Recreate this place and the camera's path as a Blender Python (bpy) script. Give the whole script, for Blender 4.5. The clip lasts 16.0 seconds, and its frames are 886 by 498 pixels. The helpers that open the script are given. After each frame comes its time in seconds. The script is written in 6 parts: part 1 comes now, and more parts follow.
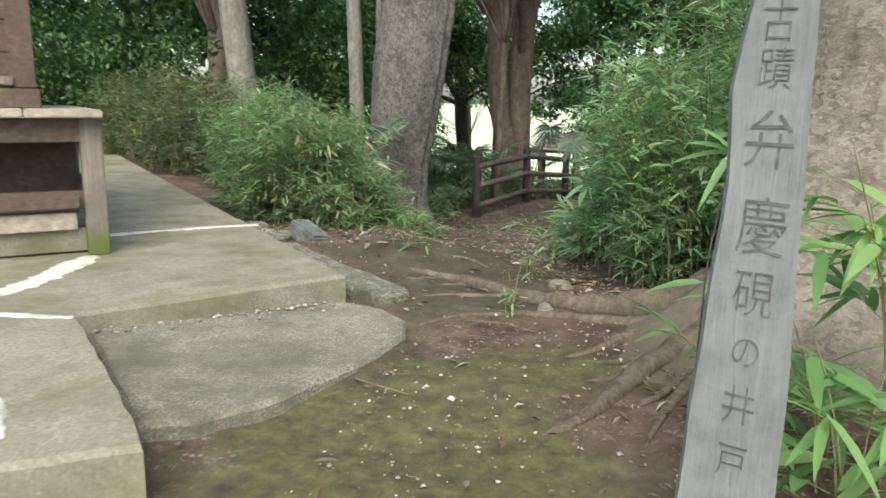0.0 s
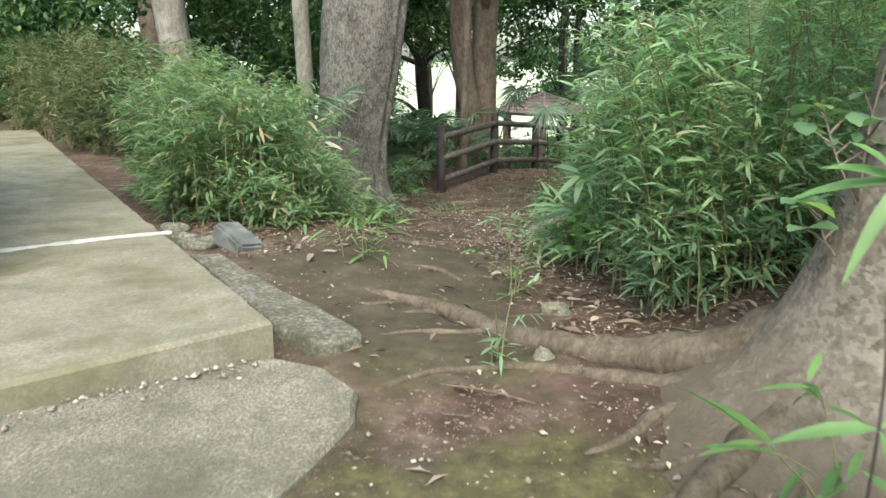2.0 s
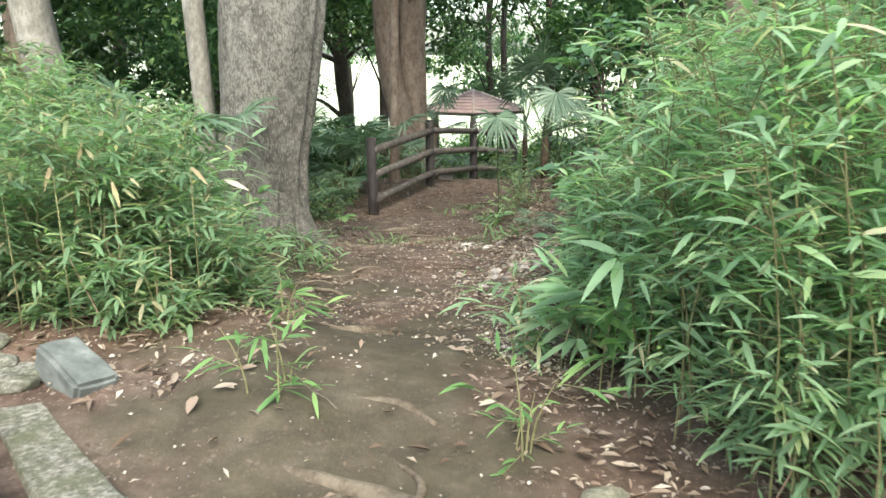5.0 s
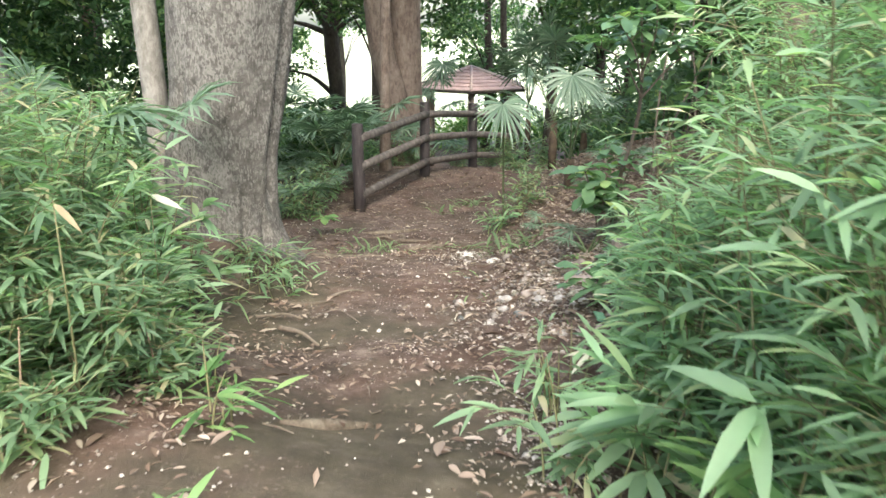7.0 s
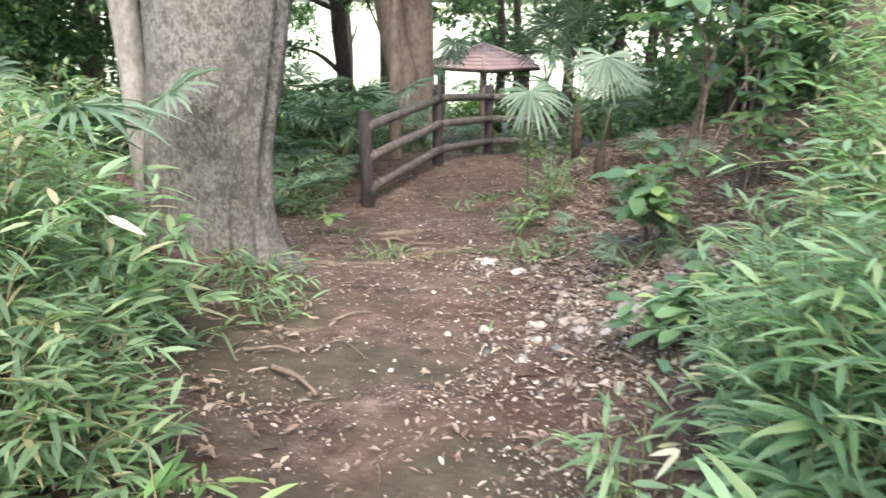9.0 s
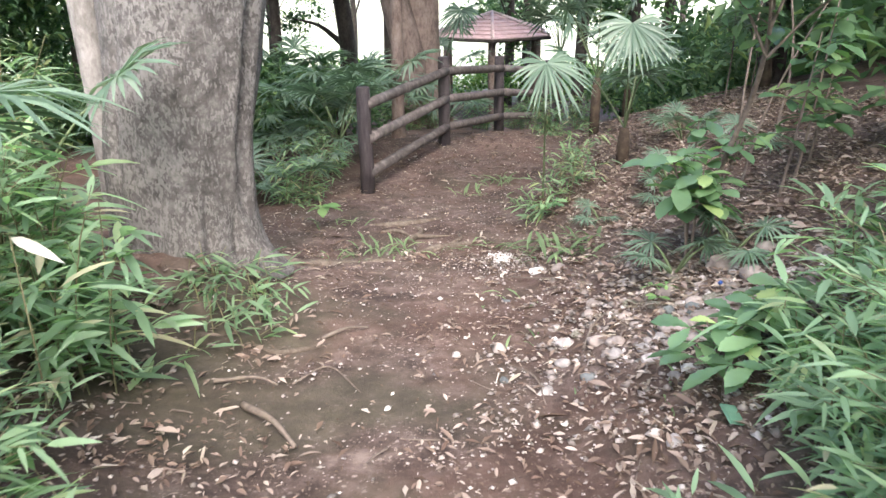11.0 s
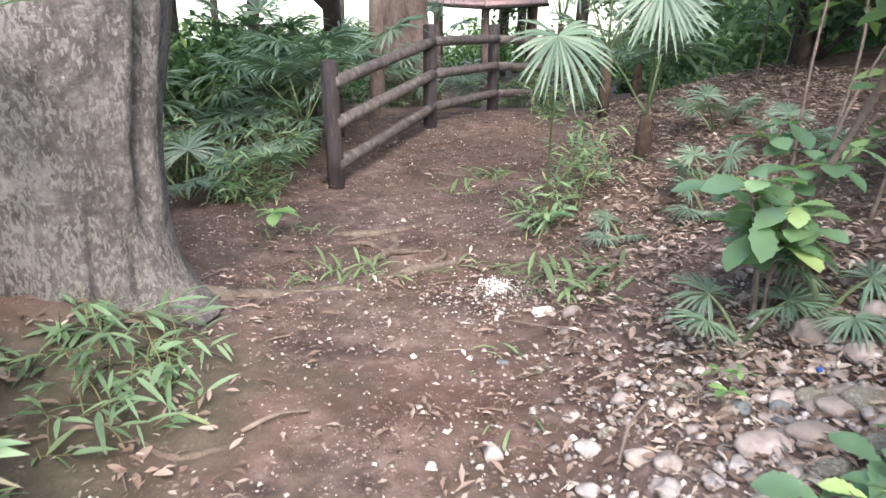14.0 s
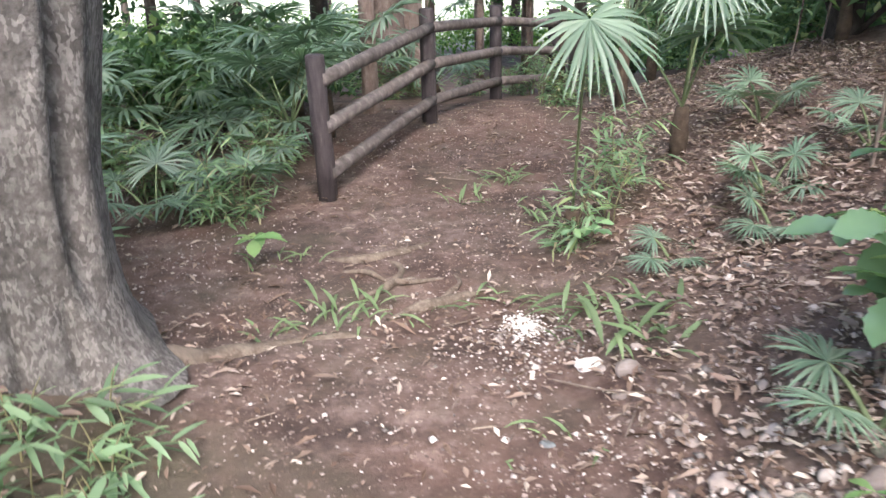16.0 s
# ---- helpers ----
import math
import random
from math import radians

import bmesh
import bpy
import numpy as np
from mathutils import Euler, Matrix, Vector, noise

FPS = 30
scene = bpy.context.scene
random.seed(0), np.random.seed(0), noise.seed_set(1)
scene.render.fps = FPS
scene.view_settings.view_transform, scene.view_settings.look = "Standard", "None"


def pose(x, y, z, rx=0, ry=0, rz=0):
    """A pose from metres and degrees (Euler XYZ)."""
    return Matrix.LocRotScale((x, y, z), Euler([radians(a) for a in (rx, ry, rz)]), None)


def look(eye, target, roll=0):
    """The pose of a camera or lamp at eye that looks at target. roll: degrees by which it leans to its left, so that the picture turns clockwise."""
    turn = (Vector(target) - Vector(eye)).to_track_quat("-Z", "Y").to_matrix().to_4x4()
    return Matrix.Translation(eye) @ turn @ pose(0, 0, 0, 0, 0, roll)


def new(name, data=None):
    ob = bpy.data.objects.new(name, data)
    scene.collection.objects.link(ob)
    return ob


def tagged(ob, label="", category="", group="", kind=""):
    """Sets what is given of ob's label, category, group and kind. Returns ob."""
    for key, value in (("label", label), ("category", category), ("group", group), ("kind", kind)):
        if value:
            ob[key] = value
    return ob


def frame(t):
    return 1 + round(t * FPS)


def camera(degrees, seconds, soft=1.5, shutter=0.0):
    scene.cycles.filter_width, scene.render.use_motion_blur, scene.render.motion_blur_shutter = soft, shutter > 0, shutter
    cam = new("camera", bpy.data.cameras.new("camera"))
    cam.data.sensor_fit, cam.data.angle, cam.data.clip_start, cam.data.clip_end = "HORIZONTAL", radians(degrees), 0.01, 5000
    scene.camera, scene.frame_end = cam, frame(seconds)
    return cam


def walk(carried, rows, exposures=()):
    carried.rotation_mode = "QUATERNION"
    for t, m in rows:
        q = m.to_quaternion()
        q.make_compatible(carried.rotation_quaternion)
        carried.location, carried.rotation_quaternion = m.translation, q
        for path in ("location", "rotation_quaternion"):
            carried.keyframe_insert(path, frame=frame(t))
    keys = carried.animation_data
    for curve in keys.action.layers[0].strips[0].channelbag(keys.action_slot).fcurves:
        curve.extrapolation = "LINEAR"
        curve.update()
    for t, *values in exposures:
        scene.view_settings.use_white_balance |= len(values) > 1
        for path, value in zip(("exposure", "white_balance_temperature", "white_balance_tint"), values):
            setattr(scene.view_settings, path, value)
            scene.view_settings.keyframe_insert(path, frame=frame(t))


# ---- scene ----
cam = camera(62.0, 16.0, shutter=0.5)
EXPO = 2.2
PATH = [
    (0, (0.921, 1.615, 1.643), (0.539, 3.539, 1.252), 0.8),
    (0.5, (0.85, 1.869, 1.662), (0.526, 3.797, 1.241), 1.0),
    (1, (0.828, 2.142, 1.679), (0.442, 4.059, 1.261), 1.3),
    (1.5, (0.785, 2.402, 1.685), (0.394, 4.307, 1.218), 0.5),
    (2, (0.721, 2.66, 1.712), (0.441, 4.577, 1.217), 0.2),
    (2.5, (0.681, 2.928, 1.728), (0.349, 4.837, 1.23), 0.5),
    (3, (0.59, 3.206, 1.749), (0.262, 5.113, 1.241), -0.0),
    (3.5, (0.51, 3.458, 1.772), (0.336, 5.381, 1.253), 0.3),
    (4, (0.469, 3.734, 1.793), (0.296, 5.667, 1.309), -0.1),
    (4.5, (0.414, 3.972, 1.807), (0.289, 5.91, 1.327), -0.4),
    (4.7, (0.396, 4.061, 1.804), (0.31, 5.998, 1.314), -0.6),
    (6.8, (0.303, 5.283, 1.814), (0.244, 7.195, 1.232), -0.2),
    (7, (0.31, 5.409, 1.818), (0.249, 7.322, 1.24), 0.1),
    (7.5, (0.29, 5.634, 1.817), (0.136, 7.532, 1.208), 0.1),
    (8, (0.234, 5.873, 1.805), (0.211, 7.783, 1.212), -0.7),
    (8.5, (0.179, 6.038, 1.801), (0.263, 7.935, 1.172), -0.2),
    (9, (0.198, 6.19, 1.824), (0.118, 8.083, 1.187), 0.2),
    (9.2, (0.195, 6.253, 1.82), (0.077, 8.144, 1.181), -0.3),
    (11.3, (0.181, 6.983, 1.757), (0.083, 8.849, 1.047), -1.1),
    (11.5, (0.161, 7.057, 1.755), (0.172, 8.927, 1.045), -1.7),
    (12, (0.149, 7.268, 1.726), (0.201, 9.128, 0.992), -0.2),
    (12.5, (0.185, 7.461, 1.678), (0.092, 9.315, 0.934), -0.8),
    (13, (0.156, 7.651, 1.669), (0.111, 9.5, 0.908), -1.4),
    (13.5, (0.154, 7.842, 1.651), (0.145, 9.683, 0.87), -0.3),
    (14, (0.185, 8.053, 1.65), (0.107, 9.891, 0.864), 0.1),
    (14.5, (0.154, 8.225, 1.634), (0.093, 10.058, 0.835), -0.9),
    (15, (0.173, 8.414, 1.605), (0.118, 10.241, 0.794), -0.4),
    (15.5, (0.165, 8.592, 1.59), (0.09, 10.408, 0.755), 0.5),
    (16, (0.071, 8.797, 1.59), (0.002, 10.616, 0.761), -1.8),
]
walk(cam, [(t, look(eye, target, roll)) for t, eye, target, roll in PATH],
     exposures=[(0.0, EXPO - 0.80, 6750, 3), (0.5, EXPO - 0.67, 6650, 4), (1.0, EXPO - 0.60, 6720, 2), (2.0, EXPO - 0.49, 6750, 0), (3.0, EXPO - 0.34, 6740, -1), (3.5, EXPO - 0.18, 6720, -2), (4.0, EXPO + 0.0, 6720, -2), (4.5, EXPO + 0.0, 6750, -1), (7.0, EXPO + 0.14, 6700, 6), (8.0, EXPO + 0.2, 6650, 9), (12.0, EXPO + 0.34, 6330, 18), (16.0, EXPO + 0.40, 6330, 19)])

# ---- light: bright overcast daylight falling through the gaps of a wood ----
world = bpy.data.worlds.new("sky")
scene.world = world
world.use_nodes = True
wn = world.node_tree.nodes
sky = wn.new("ShaderNodeTexSky")
sky.sky_type, sky.sun_disc = "NISHITA", False
sky.sun_elevation, sky.sun_rotation = radians(50), radians(172)
sky.air_density, sky.dust_density, sky.ozone_density = 1.0, 3.0, 0.8
world.node_tree.links.new(sky.outputs[0], wn["Background"].inputs[0])
wn["Background"].inputs[1].default_value = 0.15
sun_data = bpy.data.lights.new("sun", "SUN")
sun_data.energy, sun_data.angle, sun_data.color = 1.5, radians(50), (1.0, 0.96, 0.9)
sun = new("sun", sun_data)
sun.matrix_world = look((0, 0, 0), (-math.sin(radians(172)) * 0.643, -math.cos(radians(172)) * 0.643, -0.766))


# ---- materials ----
def nodes_of(name):
    m = bpy.data.materials.new(name)
    m.use_nodes = True
    t = m.node_tree
    return m, t, t.nodes["Principled BSDF"]


def ramp_node(t, stops, fac):
    r = t.nodes.new("ShaderNodeValToRGB")
    while len(r.color_ramp.elements) < len(stops):
        r.color_ramp.elements.new(0.5)
    for e, (p, c) in zip(r.color_ramp.elements, stops):
        e.position, e.color = p, (*c, 1)
    t.links.new(fac, r.inputs[0])
    return r.outputs[0]


def noise_node(t, coords, scale, detail=5, rough=0.6, stretch=(1, 1, 1)):
    mp = t.nodes.new("ShaderNodeMapping")
    mp.inputs["Scale"].default_value = stretch
    t.links.new(coords, mp.inputs[0])
    n = t.nodes.new("ShaderNodeTexNoise")
    n.inputs["Scale"].default_value, n.inputs["Detail"].default_value, n.inputs["Roughness"].default_value = scale, detail, rough
    t.links.new(mp.outputs[0], n.inputs["Vector"])
    return n.outputs["Fac"]


def mixed(t, a, b, fac, mode="MIX"):
    m = t.nodes.new("ShaderNodeMix")
    m.data_type, m.blend_type = "RGBA", mode
    for src, slot in ((fac, 0), (a, 6), (b, 7)):
        if isinstance(src, (int, float)):
            m.inputs[slot].default_value = src
        elif isinstance(src, tuple):
            m.inputs[slot].default_value = (*src, 1)
        else:
            t.links.new(src, m.inputs[slot])
    return m.outputs[2]


def bumped(t, bsdf, height, strength, distance):
    b = t.nodes.new("ShaderNodeBump")
    b.inputs["Strength"].default_value, b.inputs["Distance"].default_value = strength, distance
    t.links.new(height, b.inputs["Height"])
    t.links.new(b.outputs[0], bsdf.inputs["Normal"])


def surface(name, stops, scale=6, rough=0.85, bump=0.5, depth=0.01, bscale=40, stretch=(1, 1, 1), stain=None, stain_scale=1.2, spec=0.3, vary=0.0, metal=0.0):
    """A grained, stained surface: stops colour the grain, stain is a second colour in broad patches."""
    m, t, p = nodes_of(name)
    co = t.nodes.new("ShaderNodeTexCoord").outputs["Object"]
    col = ramp_node(t, stops, noise_node(t, co, scale, 7, 0.65, stretch))
    if stain:
        patch = ramp_node(t, [(0.42, (0, 0, 0)), (0.66, (1, 1, 1))], noise_node(t, co, stain_scale, 6, 0.7))
        col = mixed(t, col, stain, patch)
    col = mixed(t, col, ramp_node(t, [(0.3, (0.74, 0.74, 0.73)), (0.5, (1.0, 1.0, 1.0)), (0.7, (1.16, 1.15, 1.13))], noise_node(t, co, 3.7, 7, 0.75)), 1.0, "MULTIPLY")
    if vary:
        info = t.nodes.new("ShaderNodeObjectInfo")
        tone = ramp_node(t, [(0, (1 - vary,) * 3), (1, (1 + vary,) * 3)], info.outputs["Random"])
        col = mixed(t, col, tone, 1.0, "MULTIPLY")
    t.links.new(col, p.inputs["Base Color"])
    p.inputs["Roughness"].default_value = rough
    p.inputs["Specular IOR Level"].default_value = spec
    p.inputs["Metallic"].default_value = metal
    bumped(t, p, noise_node(t, co, bscale, 8, 0.7, stretch), bump, depth)
    return m


def leafy(name, stops, rough=0.45, through_light=0.35, spec=0.35):
    """Leaves, each of its own shade, letting some light through."""
    m, t, p = nodes_of(name)
    geo = t.nodes.new("ShaderNodeNewGeometry")
    col = ramp_node(t, stops, geo.outputs["Random Per Island"])
    co = t.nodes.new("ShaderNodeTexCoord").outputs["Object"]
    col = mixed(t, col, ramp_node(t, [(0.3, (0.75, 0.75, 0.75)), (0.7, (1.2, 1.2, 1.15))], noise_node(t, co, 3.0, 4)), 1.0, "MULTIPLY")
    t.links.new(col, p.inputs["Base Color"])
    p.inputs["Roughness"].default_value, p.inputs["Specular IOR Level"].default_value = rough, spec
    tr = t.nodes.new("ShaderNodeBsdfTranslucent")
    t.links.new(mixed(t, col, (1.2, 1.5, 0.8), 1.0, "MULTIPLY"), tr.inputs[0])
    mx = t.nodes.new("ShaderNodeMixShader")
    mx.inputs[0].default_value = through_light
    t.links.new(p.outputs[0], mx.inputs[1])
    t.links.new(tr.outputs[0], mx.inputs[2])
    t.links.new(mx.outputs[0], t.nodes["Material Output"].inputs[0])
    return m


def earth():
    m, t, p = nodes_of("earth")
    co = t.nodes.new("ShaderNodeTexCoord").outputs["Object"]
    soil = ramp_node(t, [(0.34, (0.036, 0.026, 0.021)), (0.5, (0.094, 0.068, 0.056)), (0.68, (0.200, 0.155, 0.132))], noise_node(t, co, 7, 9, 0.72))
    red = ramp_node(t, [(0.4, (0, 0, 0)), (0.65, (1, 1, 1))], noise_node(t, co, 0.9, 5, 0.6))
    soil = mixed(t, soil, (0.165, 0.096, 0.070), mixed(t, (0, 0, 0), (0.45, 0.45, 0.45), red))
    soil = mixed(t, soil, (0.56, 0.53, 0.52), ramp_node(t, [(0.46, (0, 0, 0)), (0.62, (1, 1, 1))], noise_node(t, co, 1.5, 7, 0.65)), "MULTIPLY")
    at = t.nodes.new("ShaderNodeAttribute")
    at.attribute_name = "damp"
    moss = ramp_node(t, [(0.34, (0.040, 0.036, 0.024)), (0.5, (0.082, 0.079, 0.037)), (0.68, (0.140, 0.139, 0.060))], noise_node(t, co, 11, 8, 0.7))
    mud = ramp_node(t, [(0.35, (0.038, 0.031, 0.024)), (0.52, (0.066, 0.055, 0.042)), (0.7, (0.115, 0.097, 0.076))], noise_node(t, co, 6, 8, 0.65))
    green = t.nodes.new("ShaderNodeAttribute")
    green.attribute_name = "moss"
    col = mixed(t, soil, mixed(t, mud, moss, green.outputs["Fac"]), at.outputs["Fac"])
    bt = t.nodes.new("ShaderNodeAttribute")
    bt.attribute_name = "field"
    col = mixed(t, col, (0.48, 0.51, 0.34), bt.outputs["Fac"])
    for scale, least, tone in ((85, 0.80, (0.30, 0.24, 0.20)), (42, 0.90, (0.36, 0.30, 0.26)), (60, 0.86, (0.035, 0.027, 0.022))):
        bend = t.nodes.new("ShaderNodeVectorMath")
        bend.operation = "MULTIPLY_ADD"
        bend.inputs[1].default_value = (0.02, 0.02, 0.02)
        wob = t.nodes.new("ShaderNodeTexNoise")
        wob.inputs["Scale"].default_value = 40
        t.links.new(co, wob.inputs["Vector"])
        t.links.new(wob.outputs["Color"], bend.inputs[0])
        t.links.new(co, bend.inputs[2])
        grit = t.nodes.new("ShaderNodeTexVoronoi")
        grit.inputs["Scale"].default_value = scale
        t.links.new(bend.outputs[0], grit.inputs["Vector"])
        sep = t.nodes.new("ShaderNodeSeparateColor")
        t.links.new(grit.outputs["Color"], sep.inputs[0])
        pick = ramp_node(t, [(least, (0, 0, 0)), (least + 0.02, (0.75, 0.75, 0.75))], sep.outputs[0])
        core = ramp_node(t, [(0.30, (1, 1, 1)), (0.48, (0, 0, 0))], grit.outputs["Distance"])
        area = ramp_node(t, [(0.42, (0, 0, 0)), (0.58, (1, 1, 1))], noise_node(t, co, 3.1, 5, 0.7))
        area = mixed(t, area, (0.1, 0.1, 0.1), at.outputs["Fac"])
        col = mixed(t, col, tone, mixed(t, mixed(t, pick, core, 1.0, "MULTIPLY"), area, 1.0, "MULTIPLY"))
    t.links.new(col, p.inputs["Base Color"])
    p.inputs["Roughness"].default_value, p.inputs["Specular IOR Level"].default_value = 0.8, 0.25
    bumped(t, p, noise_node(t, co, 45, 9, 0.75), 0.7, 0.012)
    return m


def bark(name, dark, mid, light, scale=5, depth=0.03, flakes=2.6):
    m, t, p = nodes_of(name)
    co = t.nodes.new("ShaderNodeTexCoord").outputs["Object"]
    n1 = noise_node(t, co, scale, 9, 0.7, (1.5, 1.5, 0.7) if flakes else (1.6, 1.6, 0.55))
    n2 = noise_node(t, co, scale * 4, 9, 0.8, (0.8, 0.8, 1.7) if flakes else (1.3, 1.3, 0.6))
    both = t.nodes.new("ShaderNodeMath")
    both.operation = "MULTIPLY_ADD"
    t.links.new(n2, both.inputs[0])
    both.inputs[1].default_value = 0.7 if flakes else 0.55
    half = t.nodes.new("ShaderNodeMath")
    half.operation = "MULTIPLY"
    t.links.new(n1, half.inputs[0])
    half.inputs[1].default_value = 0.35 if flakes else 0.5
    t.links.new(half.outputs[0], both.inputs[2])
    warp = t.nodes.new("ShaderNodeVectorMath")
    warp.operation = "MULTIPLY_ADD"
    wob = t.nodes.new("ShaderNodeTexNoise")
    wob.inputs["Scale"].default_value = 9
    t.links.new(co, wob.inputs["Vector"])
    warp.inputs[1].default_value = (0.09, 0.09, 0.09)
    t.links.new(wob.outputs["Color"], warp.inputs[0])
    t.links.new(co, warp.inputs[2])
    mp = t.nodes.new("ShaderNodeMapping")
    mp.inputs["Scale"].default_value = (1, 1, 0.55)
    t.links.new(warp.outputs[0], mp.inputs[0])
    vor = t.nodes.new("ShaderNodeTexVoronoi")
    vor.feature = "DISTANCE_TO_EDGE"
    vor.inputs["Scale"].default_value = scale * max(flakes, 0.1)
    t.links.new(mp.outputs[0], vor.inputs["Vector"])
    crack = 0.16 if flakes else 0.0001
    plate = ramp_node(t, [(0.0, (0, 0, 0)), (crack, (1, 1, 1))], vor.outputs["Distance"])
    col = ramp_node(t, [(0.44, dark), (0.525, mid), (0.615, light)] if flakes else [(0.38, dark), (0.50, mid), (0.62, light)], both.outputs[0])
    col = mixed(t, mixed(t, col, (0.86, 0.85, 0.84), 1.0, "MULTIPLY"), col, plate)
    both = t.nodes.new("ShaderNodeMath")
    both.operation = "MULTIPLY_ADD"
    t.links.new(plate, both.inputs[0])
    both.inputs[1].default_value = 0.16
    t.links.new(n2, both.inputs[2])
    lichen = ramp_node(t, [(0.52, (0, 0, 0)), (0.64, (1, 1, 1))], noise_node(t, co, 2.2, 6, 0.7))
    col = mixed(t, col, tuple(v * 1.25 for v in light), mixed(t, (0, 0, 0), (0.45, 0.45, 0.45), lichen))
    t.links.new(col, p.inputs["Base Color"])
    p.inputs["Roughness"].default_value, p.inputs["Specular IOR Level"].default_value = 0.9, 0.2
    bumped(t, p, both.outputs[0], 0.9, depth)
    return m


def flaky_bark(name, dark, mid, pale, shed=0.6, size=1.0, ratio=0.5):
    """Smooth grey bark that sheds small pale upright flakes, in zones, over a darker wrinkled skin."""
    m, t, p = nodes_of(name)
    co = t.nodes.new("ShaderNodeTexCoord").outputs["Object"]

    def sums(a, b, times):
        k = t.nodes.new("ShaderNodeMath")
        k.operation = "MULTIPLY_ADD"
        t.links.new(a, k.inputs[0])
        k.inputs[1].default_value = times
        if isinstance(b, float):
            k.inputs[2].default_value = b
        else:
            t.links.new(b, k.inputs[2])
        return k.outputs[0]

    wob = t.nodes.new("ShaderNodeTexNoise")
    wob.inputs["Scale"].default_value, wob.inputs["Detail"].default_value = 24, 4
    t.links.new(co, wob.inputs["Vector"])
    warp = t.nodes.new("ShaderNodeVectorMath")
    warp.operation = "MULTIPLY_ADD"
    warp.inputs[1].default_value = (0.035, 0.035, 0.035)
    t.links.new(wob.outputs["Color"], warp.inputs[0])
    t.links.new(co, warp.inputs[2])

    def cells(scale, stretch):
        mp = t.nodes.new("ShaderNodeMapping")
        mp.inputs["Scale"].default_value = stretch
        t.links.new(warp.outputs[0], mp.inputs[0])
        v = t.nodes.new("ShaderNodeTexVoronoi")
        v.inputs["Scale"].default_value = scale
        t.links.new(mp.outputs[0], v.inputs["Vector"])
        sep = t.nodes.new("ShaderNodeSeparateColor")
        t.links.new(v.outputs["Color"], sep.inputs[0])
        return sep.outputs[0]

    zone = noise_node(t, co, 2.6, 6, 0.65, (1, 1, 1.4))
    small = sums(zone, cells(62 / size, (1, 1, ratio)), 2.2)
    large = sums(zone, cells(24 / size, (1, 1, 0.75 * ratio / 0.5)), 1.8)
    flake = ramp_node(t, [(0.0, (0, 0, 0)), (1.0, (1, 1, 1))], sums(small, -7.5, 4.6))
    plate = ramp_node(t, [(0.0, (0, 0, 0)), (1.0, (1, 1, 1))], sums(large, -7.6, 5.0))
    skin = ramp_node(t, [(0.32, dark), (0.5, mid), (0.68, tuple(0.5 * (a + b) for a, b in zip(mid, pale)))], noise_node(t, co, 9, 9, 0.72, (1.3, 1.3, 0.9)))
    wrinkle = noise_node(t, co, 26, 7, 0.7, (0.8, 0.8, 1.7))
    skin = mixed(t, skin, ramp_node(t, [(0.34, (0.78, 0.77, 0.76)), (0.56, (1.06, 1.05, 1.04))], wrinkle), 1.0, "MULTIPLY")
    worn = ramp_node(t, [(0.3, tuple(v * 0.82 for v in pale)), (0.7, tuple(v * 1.12 for v in pale))], noise_node(t, co, 30, 6, 0.7))
    col = mixed(t, skin, tuple(0.7 * a + 0.3 * b for a, b in zip(mid, pale)), mixed(t, (0, 0, 0), (0.16, 0.16, 0.16), plate))
    col = mixed(t, col, worn, mixed(t, (0, 0, 0), (shed, shed, shed), flake))
    t.links.new(col, p.inputs["Base Color"])
    p.inputs["Roughness"].default_value, p.inputs["Specular IOR Level"].default_value = 0.88, 0.2
    height = sums(plate, sums(flake, sums(wrinkle, noise_node(t, co, 60, 6, 0.7), 0.8), 0.55), 0.6)
    bumped(t, p, height, 0.85, 0.012)
    return m


EARTH = earth()
CONCRETE = surface("concrete", [(0.3, (0.158, 0.151, 0.118)), (0.52, (0.236, 0.225, 0.180)), (0.75, (0.33, 0.316, 0.265))], 75, 0.85, 0.7, 0.005, 110, stain=(0.140, 0.134, 0.082), stain_scale=1.9)
ROUGH_CONCRETE = surface("rough_concrete", [(0.34, (0.148, 0.140, 0.108)), (0.50, (0.232, 0.221, 0.175)), (0.66, (0.43, 0.41, 0.345))], 95, 0.8, 1.0, 0.012, 90, stain=(0.135, 0.132, 0.098), stain_scale=2.6)
KERB_CONCRETE = surface("mossy_broken_concrete", [(0.36, (0.115, 0.113, 0.095)), (0.50, (0.225, 0.220, 0.192)), (0.64, (0.44, 0.43, 0.395))], 46, 0.85, 1.0, 0.03, 40, stain=(0.120, 0.125, 0.075), stain_scale=6)
WHITE_LIME = surface("white_lime", [(0.3, (0.42, 0.415, 0.385)), (0.6, (0.70, 0.70, 0.68))], 14, 0.9, 0.6, 0.004, 80, stain=(0.30, 0.292, 0.245), stain_scale=7)
OLD_WOOD = surface("old_wood", [(0.3, (0.055, 0.042, 0.034)), (0.55, (0.115, 0.088, 0.070)), (0.75, (0.19, 0.150, 0.125))], 5, 0.8, 0.6, 0.004, 30, (0.5, 6, 6), stain=(0.085, 0.060, 0.050), stain_scale=1.5)
POST_WOOD = surface("post_wood", [(0.3, (0.10, 0.085, 0.072)), (0.55, (0.20, 0.175, 0.150)), (0.75, (0.30, 0.27, 0.235))], 5, 0.85, 0.6, 0.004, 30, (6, 6, 0.4), stain=(0.125, 0.112, 0.098), stain_scale=2.2)


